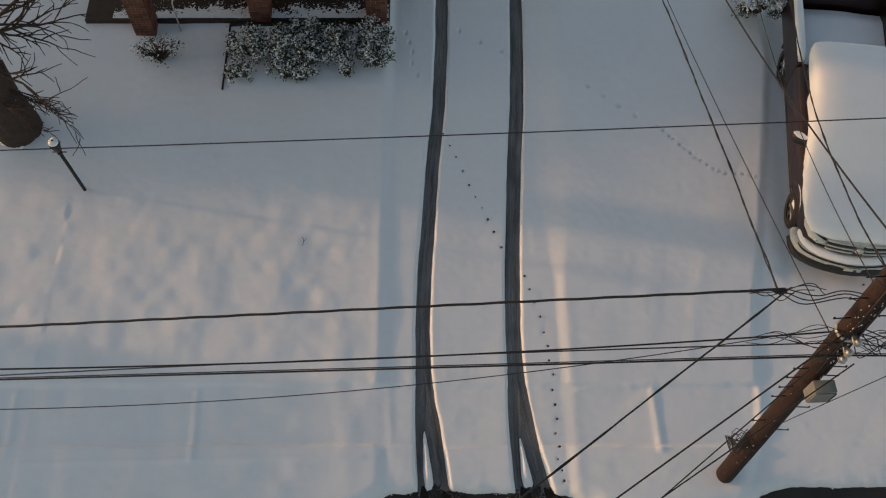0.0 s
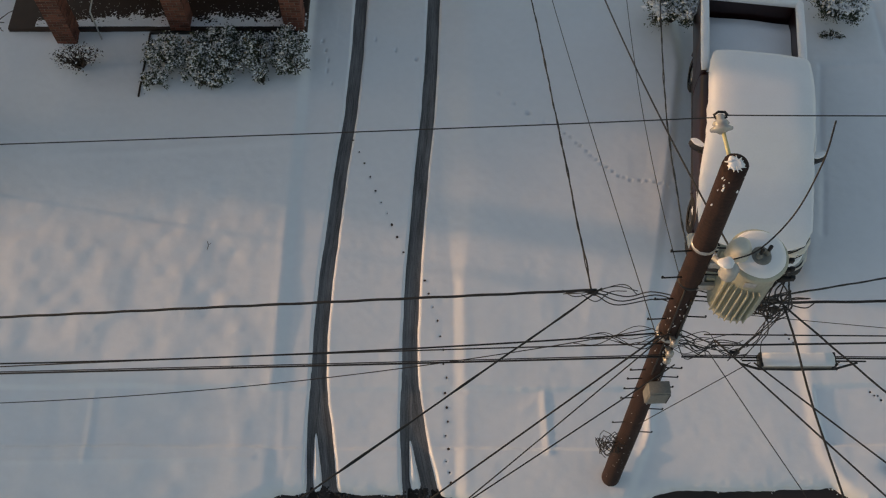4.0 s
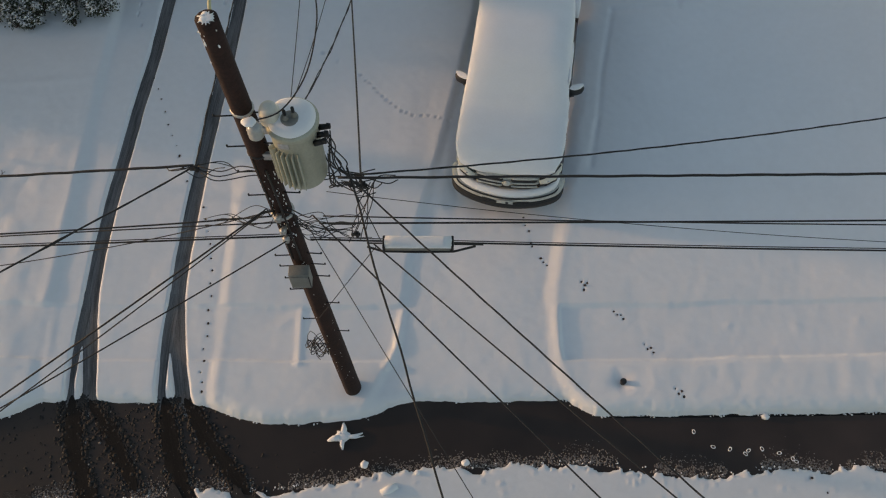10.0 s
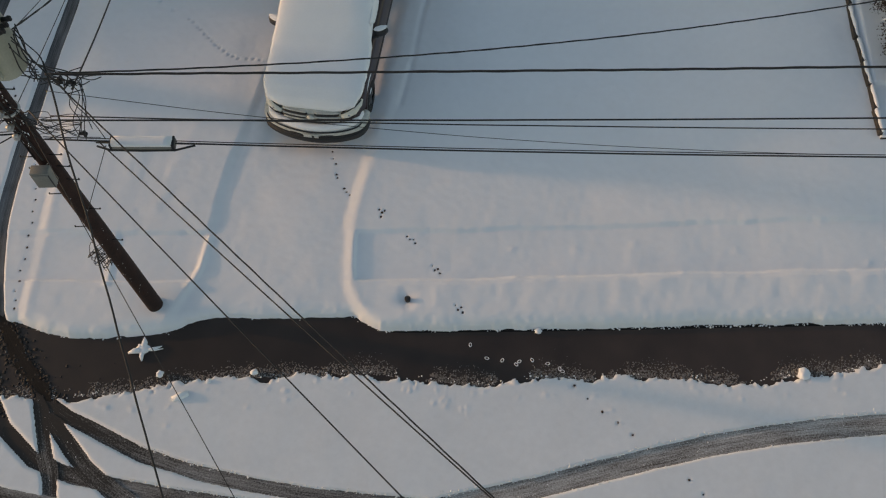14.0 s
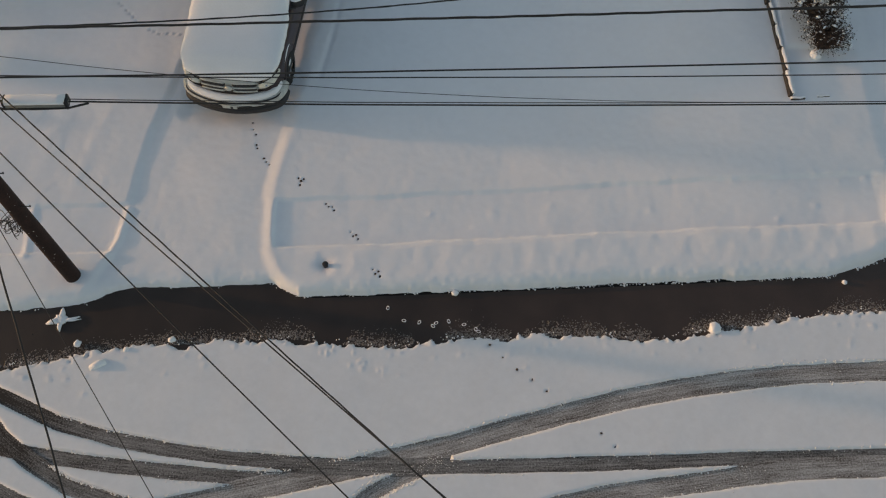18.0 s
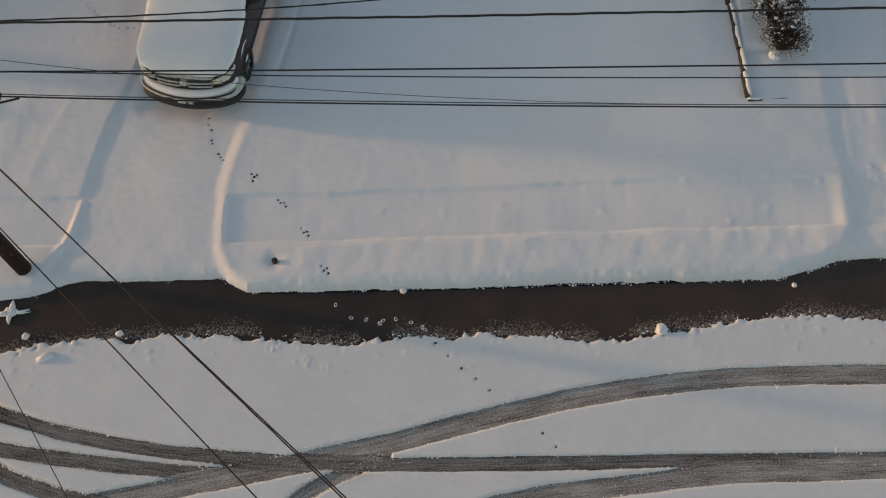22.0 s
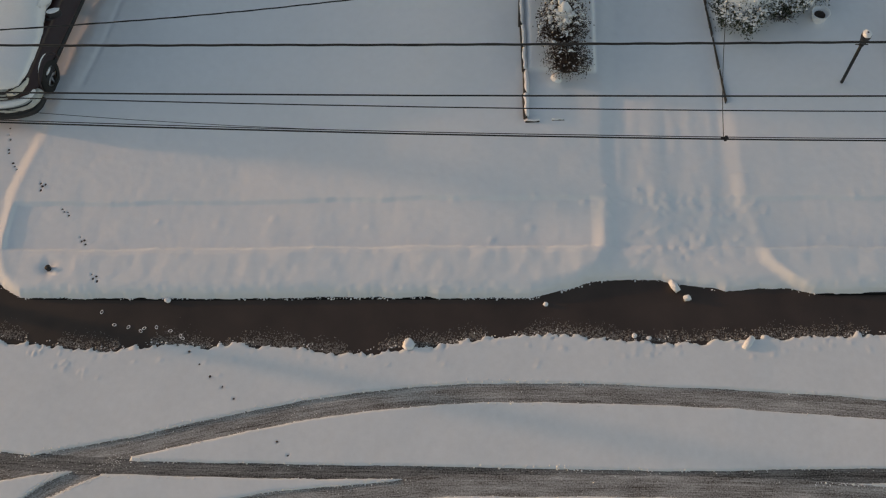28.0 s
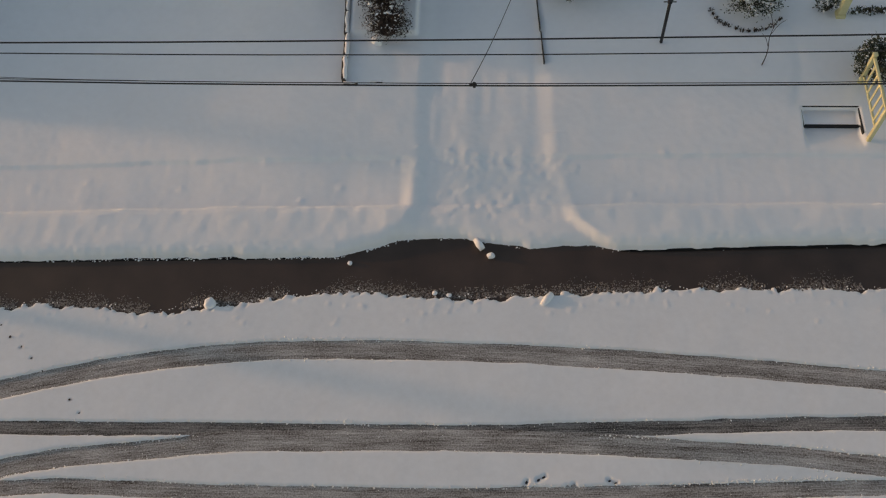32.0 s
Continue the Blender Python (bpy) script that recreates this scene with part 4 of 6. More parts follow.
drop("service_drop", "black telephone drop across the road", (-0.41, -0.1, 6.62), (-13.36, -10, 4.46), 0.31, 0.007)
drop("service_drop", "black telephone drop across the road", (-0.21, -0.26, 6.17), (-15.84, -10, 5.14), 0.30, 0.008)
drop("service_drop", "black service drop across the road", (0.65, 0.0, 7.43), (4.01, -10, 3.28), 0.27, 0.011, wave=0.03)
drop("service_drop", "black twisted service drop across the road", (0.57, -0.04, 7.49), (11.8, -10, 5.74), 0.30, 0.009, 0.003, 1, 220)
drop("service_drop", "black telephone drop across the road", (0.16, -0.13, 6.59), (10.63, -10, 4.8), 0.26, 0.009)
drop("service_drop", "black telephone drop across the road", (0.83, -0.09, 5.8), (11.78, -10, 6.6), 0.31, 0.009)
drop("service_drop", "thin black telephone drop across the road", (0.1, -0.23, 6.49), (6.57, -10, 4.24), 0.28, 0.005)
drop("service_drop", "thin black telephone drop to a house", (17.33, 0.42, 4.80), (19.5, 10.5, 2.5), 0.9, 0.006)
drop("guy_wire", "thin steel wire between pole and cable", (-0.15, -0.14, 3.6), (0.85, -0.02, 5.62), 0.0, 0.005, group="wires at the pole")
tagged(mesh_object("jumper_wire", tube(curve_points([(0.54, 0.62, 9.67), (0.53, 0.45, 9.3), (0.38, 0.18, 8.85), (0.1, -0.04, 8.55), (-0.2, -0.14, 8.5)], 24), 0.008, 6), CABLE), "black jumper curving from the primary wire to the fuse", "cable", "wires at the pole")

rnd = random.Random(21)


def jumper(a, b, droop, r, group="wires at the pole"):
    a, b = Vector(a), Vector(b)
    side = Vector((rnd.uniform(-0.12, 0.12), rnd.uniform(-0.12, 0.12), 0))
    pts = curve_points([a, a.lerp(b, 0.3) - Vector((0, 0, droop)) + side, a.lerp(b, 0.7) - Vector((0, 0, droop * 0.8)) - side * 0.6, b], 18)
    tagged(mesh_object("jumper_wire", tube(pts, r * 0.8, 5), CABLE), "short black jumper wire looping beside the pole", "cable", group)


HUB_R, HUB_L, COMM = Vector((0.62, 0.12, 6.9)), Vector((-1.22, 0.27, 6.98)), Vector((0.4, 0.02, 5.8))
for end in ((0.65, 0.0, 7.43), (0.57, -0.04, 7.49)):
    jumper((0.53, 0.02, 8.02), end, 0.0, 0.010)
for end in ((0.16, -0.13, 6.59), (0.1, -0.23, 6.49), (-0.45, -0.07, 6.56), (-0.41, -0.1, 6.62)):
    jumper(on_pole(6.5) + Vector((0.05 if end[0] > 0 else -0.05, -0.12, 0)), end, 0.0, 0.010)
for k in range(4):  # from the transformer's terminals to the right hand splices
    jumper((0.53, 0.08 - 0.1 * k, 8.03), HUB_R + Vector((rnd.uniform(-0.1, 0.25), rnd.uniform(-0.1, 0.1), rnd.uniform(-0.1, 0.1))), 0.25, 0.011)
    jumper((0.53, 0.05 - 0.1 * k, 8.0), (0.42 + 0.05 * k, -0.05, 7.1), 0.05, 0.010)
for k in range(9):
    jumper(HUB_R + Vector((rnd.uniform(-0.25, 0.05), rnd.uniform(-0.1, 0.1), rnd.uniform(-0.08, 0.12))), HUB_R + Vector((rnd.uniform(0.1, 0.6), rnd.uniform(-0.1, 0.15), rnd.uniform(-0.12, 0.1))), rnd.uniform(-0.05, 0.16), 0.009)
for k in range(3):
    jumper((-0.3, 0.05, 7.0 + 0.14 * k), HUB_L + Vector((0.05, 0, 0.07 * k - 0.08)), 0.03, 0.009)
    jumper((0.45, 0.1, 7.05 + 0.05 * k), on_pole(7.02 + 0.14 * k) + Vector((0.1, 0.05, 0)), 0.02, 0.009)
for k in range(4):
    jumper(HUB_L + Vector((rnd.uniform(-0.5, -0.1), 0, rnd.uniform(-0.06, 0.06))), HUB_L + Vector((rnd.uniform(0.1, 0.55), 0, rnd.uniform(-0.1, 0.1))), rnd.uniform(-0.14, 0.12), 0.007)
for k in range(14):
    jumper(on_pole(rnd.uniform(5.9, 6.45)) + Vector((0.12, -0.06, 0)), COMM + Vector((rnd.uniform(-0.2, 0.45), rnd.uniform(-0.1, 0.1), rnd.uniform(-0.1, 0.35))), rnd.uniform(-0.1, 0.2), rnd.choice((0.005, 0.006, 0.008)))
for k in range(6):
    jumper(on_pole(rnd.uniform(5.95, 6.45)) + Vector((-0.12, -0.06, 0)), on_pole(6.0) + Vector((rnd.uniform(-1.2, -0.5), rnd.uniform(-0.05, 0.1), rnd.uniform(-0.05, 0.2))), rnd.uniform(-0.06, 0.1), 0.006)
for k in range(6):
    jumper(HUB_R + Vector((rnd.uniform(0.0, 0.3), rnd.uniform(-0.1, 0.1), 0)), COMM + Vector((rnd.uniform(0.1, 0.6), rnd.uniform(-0.15, 0.1), rnd.uniform(-0.1, 0.2))), rnd.uniform(-0.05, 0.1), 0.008)
for at in (HUB_L, HUB_R, HUB_R + Vector((0.15, 0, -0.04)), COMM + Vector((0.2, 0, 0.05)), Vector((17.36, 0.42, 4.74))):
    tagged(mesh_object("cable_connector", join(box((0.12, 0.04, 0.045), at, 0.01), box((0.045, 0.05, 0.1), at + Vector((0.02, 0, 0)), 0.01)), BLACK_METAL), "small black cable connector with snow on it", "connector", "connectors on the lines")

splice = thing("splice_closure", "grey cylindrical splice closure with snow lying along it", "splice case", (0.93, -0.02, 5.66), 0)
part("case", turned([(0.03, 0), (0.07, 0.02), (0.085, 0.03), (0.085, 0.87), (0.07, 0.88), (0.03, 0.92)], 18), GREY_BOX, splice)
splice.children[0].matrix_local = pose(0, 0, 0, 0, 90, 0)
bm = bmesh.new()
bmesh.ops.create_cube(bm, size=1)
bmesh.ops.subdivide_edges(bm, edges=bm.edges[:], cuts=6, use_grid_fill=True)
for v in bm.verts:
    v.co = Vector((0.46 + v.co.x * 0.86, v.co.y * 0.165, 0.062 + v.co.z * 0.03 + 0.02 * (1 - (2 * v.co.y) ** 2) * (v.co.z > 0))) + 0.008 * Vector((noise.noise(v.co * 9), noise.noise(v.co * 7), 0))
part("snow_strip", bm, SNOW_FINE, splice, "flat strip of snow along the case")
for x in (0.02, 0.90):
    part("end_clamp", box((0.035, 0.18, 0.15), (x, 0, 0.01), 0.012), BLACK_METAL, splice)
part("support_strand", tube([(-0.2, 0, 0.03), (0.46, 0, 0.02), (1.3, 0, 0.0)], 0.011, 6), CABLE, splice)
part("lower_strand", tube([(-0.2, -0.02, -0.03), (0.0, -0.085, -0.03), (0.46, -0.092, -0.035), (0.92, -0.085, -0.03), (1.2, -0.01, -0.02)], 0.016, 6), CABLE, splice)

# ---- pickup truck ----


def loft(sections, n=28, power=5.0, cap=True):
    """A closed skin over sections (y, half width, z low, z high, power)."""
    bm = bmesh.new()
    rings = []
    for sec in sections:
        y, hw, z0, z1 = sec[:4]
        p = sec[4] if len(sec) > 4 else power
        ring = []
        for k in range(n):
            a = 2 * math.pi * (k + 0.5) / n
            c, s = math.cos(a), math.sin(a)
            ring.append(bm.verts.new((hw * math.copysign(abs(c) ** (2 / p), c), y, (z0 + z1) / 2 + (z1 - z0) / 2 * math.copysign(abs(s) ** (2 / p), s))))
        rings.append(ring)
    for a, b in zip(rings, rings[1:]):
        for k in range(n):
            bm.faces.new((a[k], a[(k + 1) % n], b[(k + 1) % n], b[k]))
    if cap:
        bm.faces.new(rings[0][::-1])
        bm.faces.new(rings[-1])
    bmesh.ops.recalc_face_normals(bm, faces=bm.faces[:])
    return bm


truck = thing("pickup_truck", "dark maroon pickup truck buried under smooth white snow", "truck", (3.16, 6.66, 0.08), -7.4)
truck.scale = (1.05, 1.01, 1.08)
part("front_body", loft([(-2.66, 0.72, 0.50, 0.90), (-2.52, 0.90, 0.45, 1.0), (-2.2, 0.975, 0.5, 1.1), (-1.2, 0.985, 0.42, 1.16), (0.0, 0.99, 0.40, 1.2), (1.0, 0.99, 0.40, 1.22), (1.08, 0.98, 0.42, 1.22)], 32, 7), PAINT, truck)
part("cab", loft([(-1.45, 0.86, 1.0, 1.2), (-1.0, 0.87, 1.0, 1.45), (-0.55, 0.83, 1.0, 1.74), (0.1, 0.80, 1.0, 1.82), (0.95, 0.80, 1.0, 1.80), (1.04, 0.78, 1.05, 1.76)], 32, 6), PAINT, truck)
for s in (1, -1):
    part("side_window", loft([(-0.95, 0.02, 1.2, 1.36), (-0.5, 0.025, 1.2, 1.68), (0.9, 0.025, 1.2, 1.7), (0.98, 0.02, 1.22, 1.66)], 12, 4), GLASS_DARK, truck, "dark side glass").location = (s * 0.845, 0, 0)
    part("sill", box((0.06, 3.4, 0.12), (s * 0.95, -0.3, 0.44), 0.02), BLACK_PLASTIC, truck)
# snow over bonnet, windscreen and roof as one smooth blanket
cover = [(-2.68, 0.50, 0.95, 1.0), (-2.65, 0.66, 0.94, 1.06), (-2.56, 0.870, 0.95, 1.13), (-2.32, 0.975, 1.0, 1.24), (-1.9, 0.995, 1.02, 1.31), (-1.5, 0.990, 1.05, 1.38), (-1.2, 0.975, 1.08, 1.52),
         (-0.9, 0.955, 1.12, 1.70), (-0.6, 0.940, 1.2, 1.85), (-0.2, 0.930, 1.3, 1.94), (0.3, 0.925, 1.4, 1.975), (0.75, 0.915, 1.42, 1.96), (0.98, 0.900, 1.45, 1.92), (1.08, 0.870, 1.5, 1.86), (1.12, 0.76, 1.6, 1.80)]
bm = loft([tuple(np.array(a[:4]) + (np.array(b[:4]) - np.array(a[:4])) * f) for a, b in zip(cover, cover[1:]) for f in (0.0, 0.25, 0.5, 0.75)] + [cover[-1]], 44, 4.0)
for v in bm.verts:
    v.co.x += 0.02 * noise.noise(v.co * 1.6 + Vector((7, 0, 0))) + 0.008 * noise.noise(v.co * 6) + 0.022 * noise.noise(v.co * 11) * (v.co.z < 1.45)
    v.co.z += 0.02 * noise.noise(v.co * 1.3)
    v.co.x -= 0.02
part("snow_blanket", bm, SNOW_FINE, truck, "thick smooth blanket of snow")
part("window_snow", blob((0.90, -0.35, 1.5), (0.05, 0.55, 0.2), 5, 3, 0.5), SNOW_FINE, truck)
part("window_snow", blob((-0.88, -0.35, 1.45), (0.05, 0.6, 0.16), 8, 3, 0.5), SNOW_FINE, truck)
# load bed
for s in (1, -1):
    part("bed_side", box((0.12, 2.0, 0.72), (s * 0.93, 2.07, 0.86), 0.04, seg=3), PAINT, truck)
    part("bed_rail_snow", loft([(1.1, 0.06, 1.2, 1.28), (1.3, 0.075, 1.2, 1.335), (2.2, 0.08, 1.2, 1.35), (3.0, 0.075, 1.2, 1.34), (3.1, 0.06, 1.2, 1.3)], 14, 3.0), SNOW_FINE, truck).location = (s * 0.925, 0, 0)
part("tailgate", box((1.8, 0.09, 0.7), (0, 3.04, 0.87), 0.03, seg=3), PAINT, truck)
bm = loft([(-0.98, 0.05, 1.2, 1.28), (-0.85, 0.075, 1.2, 1.34), (0.0, 0.08, 1.2, 1.37), (0.85, 0.075, 1.2, 1.34), (0.98, 0.05, 1.2, 1.28)], 14, 3.0)
bmesh.ops.rotate(bm, cent=(0, 0, 0), matrix=Matrix.Rotation(radians(90), 3, "Z"), verts=bm.verts)
part("tailgate_snow", bm, SNOW_FINE, truck).location = (0, 3.03, 0)
part("bed_floor", box((1.78, 1.96, 0.1), (0, 2.06, 0.62), 0.02), BLACK_PLASTIC, truck)
bm = bmesh.new()
bmesh.ops.create_grid(bm, x_segments=24, y_segments=24, size=0.5)
for v in bm.verts:
    v.co = Vector((v.co.x * 1.72, v.co.y * 1.78 + 2.02, 0.90 + 0.03 * noise.noise(v.co * 3) - 0.12 * max(0, v.co.y - 0.35) * 5))
part("bed_snow", bm, SNOW_FINE, truck, "level snow filling the load bed")
part("rear_bumper", box((1.8, 0.14, 0.18), (0, 3.12, 0.5), 0.04), CHROME, truck)
# front end


def across(x0, x1, y, z, r, n=13):
    """A rod that follows the bowed nose of the truck."""
    xs_ = [x0 + (x1 - x0) * k / (n - 1) for k in range(n)]
    return tube([(x, y + 0.16 * (x / 0.65) ** 2 * 0.5, z) for x in xs_], [r * (0.55 if k in (0, n - 1) else 1) for k in range(n)], 8)


part("nose_panel", join(across(-0.62, 0.62, -2.640, 0.86, 0.115), across(-0.60, 0.60, -2.680, 0.79, 0.09)), DUSTED, truck, "pale snow-dusted nose panel")
for s in (1, -1):
    grille = part("grille", join(across(s * 0.08, s * 0.57, -2.745, 0.93, 0.020), across(s * 0.08, s * 0.57, -2.785, 0.845, 0.018), across(s * 0.08, s * 0.56, -2.795, 0.76, 0.022)), DUSTED, truck, "grille bars rimmed with snow")
    part("upper_slot", across(s * 0.07, s * 0.55, -2.750, 0.888, 0.034), BLACK_PLASTIC, grille, "dark open slot")
    part("lower_slot", across(s * 0.11, s * 0.55, -2.775, 0.803, 0.034), BLACK_PLASTIC, grille, "dark open slot")
    lamp = part("headlight", tube([(s * 0.59, -2.690, 0.85), (s * 0.70, -2.655, 0.88), (s * 0.82, -2.580, 0.92), (s * 0.92, -2.420, 0.97), (s * 0.95, -2.320, 0.99)], [0.05, 0.075, 0.08, 0.055, 0.02], 12), LAMP_GLASS, truck, "slanting headlight rimmed with snow")
    part("bezel", tube([(s * 0.59, -2.690, 0.93), (s * 0.72, -2.640, 0.96), (s * 0.84, -2.560, 1.0), (s * 0.94, -2.380, 1.03)], 0.014, 6), BLACK_METAL, lamp)
    part("bezel", tube([(s * 0.58, -2.740, 0.82), (s * 0.70, -2.730, 0.82), (s * 0.83, -2.660, 0.86), (s * 0.955, -2.450, 0.93)], 0.013, 6), BLACK_METAL, lamp)
    part("bulb", blob((s * 0.74, -2.690, 0.90), (0.045, 0.03, 0.03), 1, 2, 0.0), CHROME, lamp)
part("badge", blob((0, -2.800, 0.84), (0.075, 0.04, 0.065), 2, 3, 0.05), DUSTED, truck, "plain oval badge")
keys = [(-0.985, -2.36), (-0.97, -2.56), (-0.86, -2.74), (-0.5, -2.90), (0, -2.97), (0.5, -2.90), (0.86, -2.74), (0.97, -2.56), (0.985, -2.36)]
pts = curve_points(keys, 41)
grow = [min(1.0, 0.35 + 3 * math.sin(math.pi * k / 40)) for k in range(41)]
part("front_bumper", tube([(p[0] * 0.98, p[1] + 0.085, 0.52) for p in pts], 0.10, 12), DUSTED, truck, "pale grey bumper streaked with snow")
part("bumper_snow", tube([(p[0] * 0.90, p[1] + 0.10, 0.62) for p in pts], [0.085 * g for g in grow], 10), SNOW_FINE, truck)
part("bumper_groove", tube([(p[0] * 0.99, p[1] - 0.005, 0.592) for p in pts], [0.016 * g for g in grow], 6), BLACK_PLASTIC, truck)
part("bumper_groove", tube([(p[0] * 0.985, p[1] + 0.0, 0.435) for p in pts], [0.022 * g for g in grow], 6), BLACK_PLASTIC, truck)
for s in (1, -1):
    part("lower_slot", tube([(s * x, -3.0 + 0.12 * x * x / 0.25, 0.50) for x in (0.18, 0.3, 0.42, 0.5)], [0.01, 0.022, 0.022, 0.01], 6), BLACK_PLASTIC, truck)
# black lower edge, made thick to stand in for contact shade under the bumper
part("valance", tube([(p[0] * 1.0, p[1] + 0.035, 0.34) for p in pts], 0.08, 10), BLACK_PLASTIC, truck)
part("number_plate", box((0.30, 0.012, 0.10), (0, -3.0, 0.51), 0.004), DUSTED, truck, "number plate without readable marks")
part("plate_bar", box((0.05, 0.012, 0.06), (0.04, -3.006, 0.50), 0.002), BLACK_PLASTIC, truck)
tyre_profile = [(0.22, -0.12), (0.33, -0.125), (0.375, -0.09), (0.385, 0), (0.375, 0.09), (0.33, 0.125), (0.22, 0.12)]
for sx in (1, -1):
    for y in (-1.74, 1.72):
        wheel = part("wheel", turned([(0.20, -0.1), (0.235, -0.1), (0.235, 0.1), (0.20, 0.1)], 24, caps=False), ALLOY, truck)
        wheel.matrix_local = pose(sx * 0.862, y, 0.38, 0, 90 * sx, 0)
        part("tyre", turned(tyre_profile, 28, caps=False), RUBBER, wheel)
        part("brake_disc", turned([(0.0, 0.0), (0.2, 0.0), (0.2, 0.02), (0.0, 0.02)], 24, caps=False), BLACK_METAL, wheel)
        spokes = [turned([(0.05, 0.06), (0.06, 0.1), (0.03, 0.115)], 12)]
        for k in range(6):
            sp = box((0.19, 0.05, 0.03), (0.13, 0, 0.09), 0.01)
            bmesh.ops.rotate(sp, cent=(0, 0, 0), matrix=Matrix.Rotation(k * math.pi / 3, 3, "Z"), verts=sp.verts)
            spokes.append(sp)
        part("rim", join(*spokes), ALLOY, wheel)
        part("packed_snow", blob((-0.12 * sx, 0.02, 0.09), (0.05, 0.12, 0.03), y, 2, 0.6), SNOW_FINE, wheel)
        arch = []
        for k in range(15):
            a = math.pi * k / 14
            arch.append((sx * 0.950, y + 0.46 * math.cos(a), 0.42 + 0.46 * math.sin(a)))
        part("wheel_arch", tube(arch, 0.045, 8), PAINT, truck)
        part("arch_snow", tube([(p[0] + sx * 0.01, p[1], p[2] + 0.03) for p in arch[3:12]], [0.01, 0.02, 0.025, 0.03, 0.03, 0.03, 0.025, 0.02, 0.01], 6), SNOW_FINE, truck)
for s in (1, -1):
    arm = part("mirror", loft([(-0.05, 0.09, -0.06, 0.06), (0.0, 0.15, -0.08, 0.08), (0.04, 0.145, -0.08, 0.08), (0.06, 0.12, -0.06, 0.06)], 16, 3.5), BLACK_PLASTIC, truck)
    arm.matrix_local = pose(s * 1.09, -0.80, 1.27, 0, 0, s * 30)
    part("mirror_snow", blob((0, 0.03, 0.085), (0.14, 0.065, 0.028), s, 3, 0.2), SNOW_FINE, arm)
    part("mirror_arm", tube([(s * 0.88, -0.90, 1.19), (s * 1.04, -0.86, 1.21)], 0.03, 8), BLACK_PLASTIC, truck)

# ---- shrubs and trees ----


def many(name, items, mat, parent, label="", smooth=True, kind=""):
    """Joins (verts, faces) lists into one mesh part."""
    verts, faces = [], []
    for v, f in items:
        base = len(verts)
        verts += v
        faces += [tuple(i + base for i in q) for q in f]
    me = bpy.data.meshes.new(name)
    me.from_pydata(verts, [], faces)
    me.materials.append(mat)
    if smooth:
        me.shade_smooth()
    ob = new(name, me)
    ob.parent = parent
    return tagged(ob, label, kind=kind)


def leaf(at, way, size, r):
    """A bent leaf of two quads."""
    way = way.normalized()
    side = way.orthogonal().normalized()
    side.rotate(Matrix.Rotation(r.uniform(0, 6.3), 3, way))
    tip = at + way * size * 2.0 + Vector((0, 0, -0.3 * size))
    mid = at + way * size
    up = way.cross(side) * size * 0.2
    return ([tuple(at), tuple(mid + side * size * 0.45 + up), tuple(tip), tuple(mid - side * size * 0.45 + up), tuple(mid)], [(0, 1, 4), (1, 2, 4), (2, 3, 4), (3, 0, 4)])


OCTA = [(1, 0, 0), (0, 1, 0), (-1, 0, 0), (0, -1, 0), (0, 0, 1), (0, 0, -0.6), (0.7, 0.7, 0.35), (-0.7, 0.7, 0.35), (-0.7, -0.7, 0.35), (0.7, -0.7, 0.35)]
OCTA_F = [(4, 0, 6), (4, 6, 1), (4, 1, 7), (4, 7, 2), (4, 2, 8), (4, 8, 3), (4, 3, 9), (4, 9, 0), (5, 6, 0), (5, 1, 6), (5, 7, 1), (5, 2, 7), (5, 8, 2), (5, 3, 8), (5, 9, 3), (5, 0, 9)]


def lump_of_snow(at, s, r):
    k = [s * r.uniform(0.7, 1.3) for _ in range(3)]
    return ([(at[0] + v[0] * k[0], at[1] + v[1] * k[1], at[2] + v[2] * k[2] * 0.6) for v in OCTA], OCTA_F)


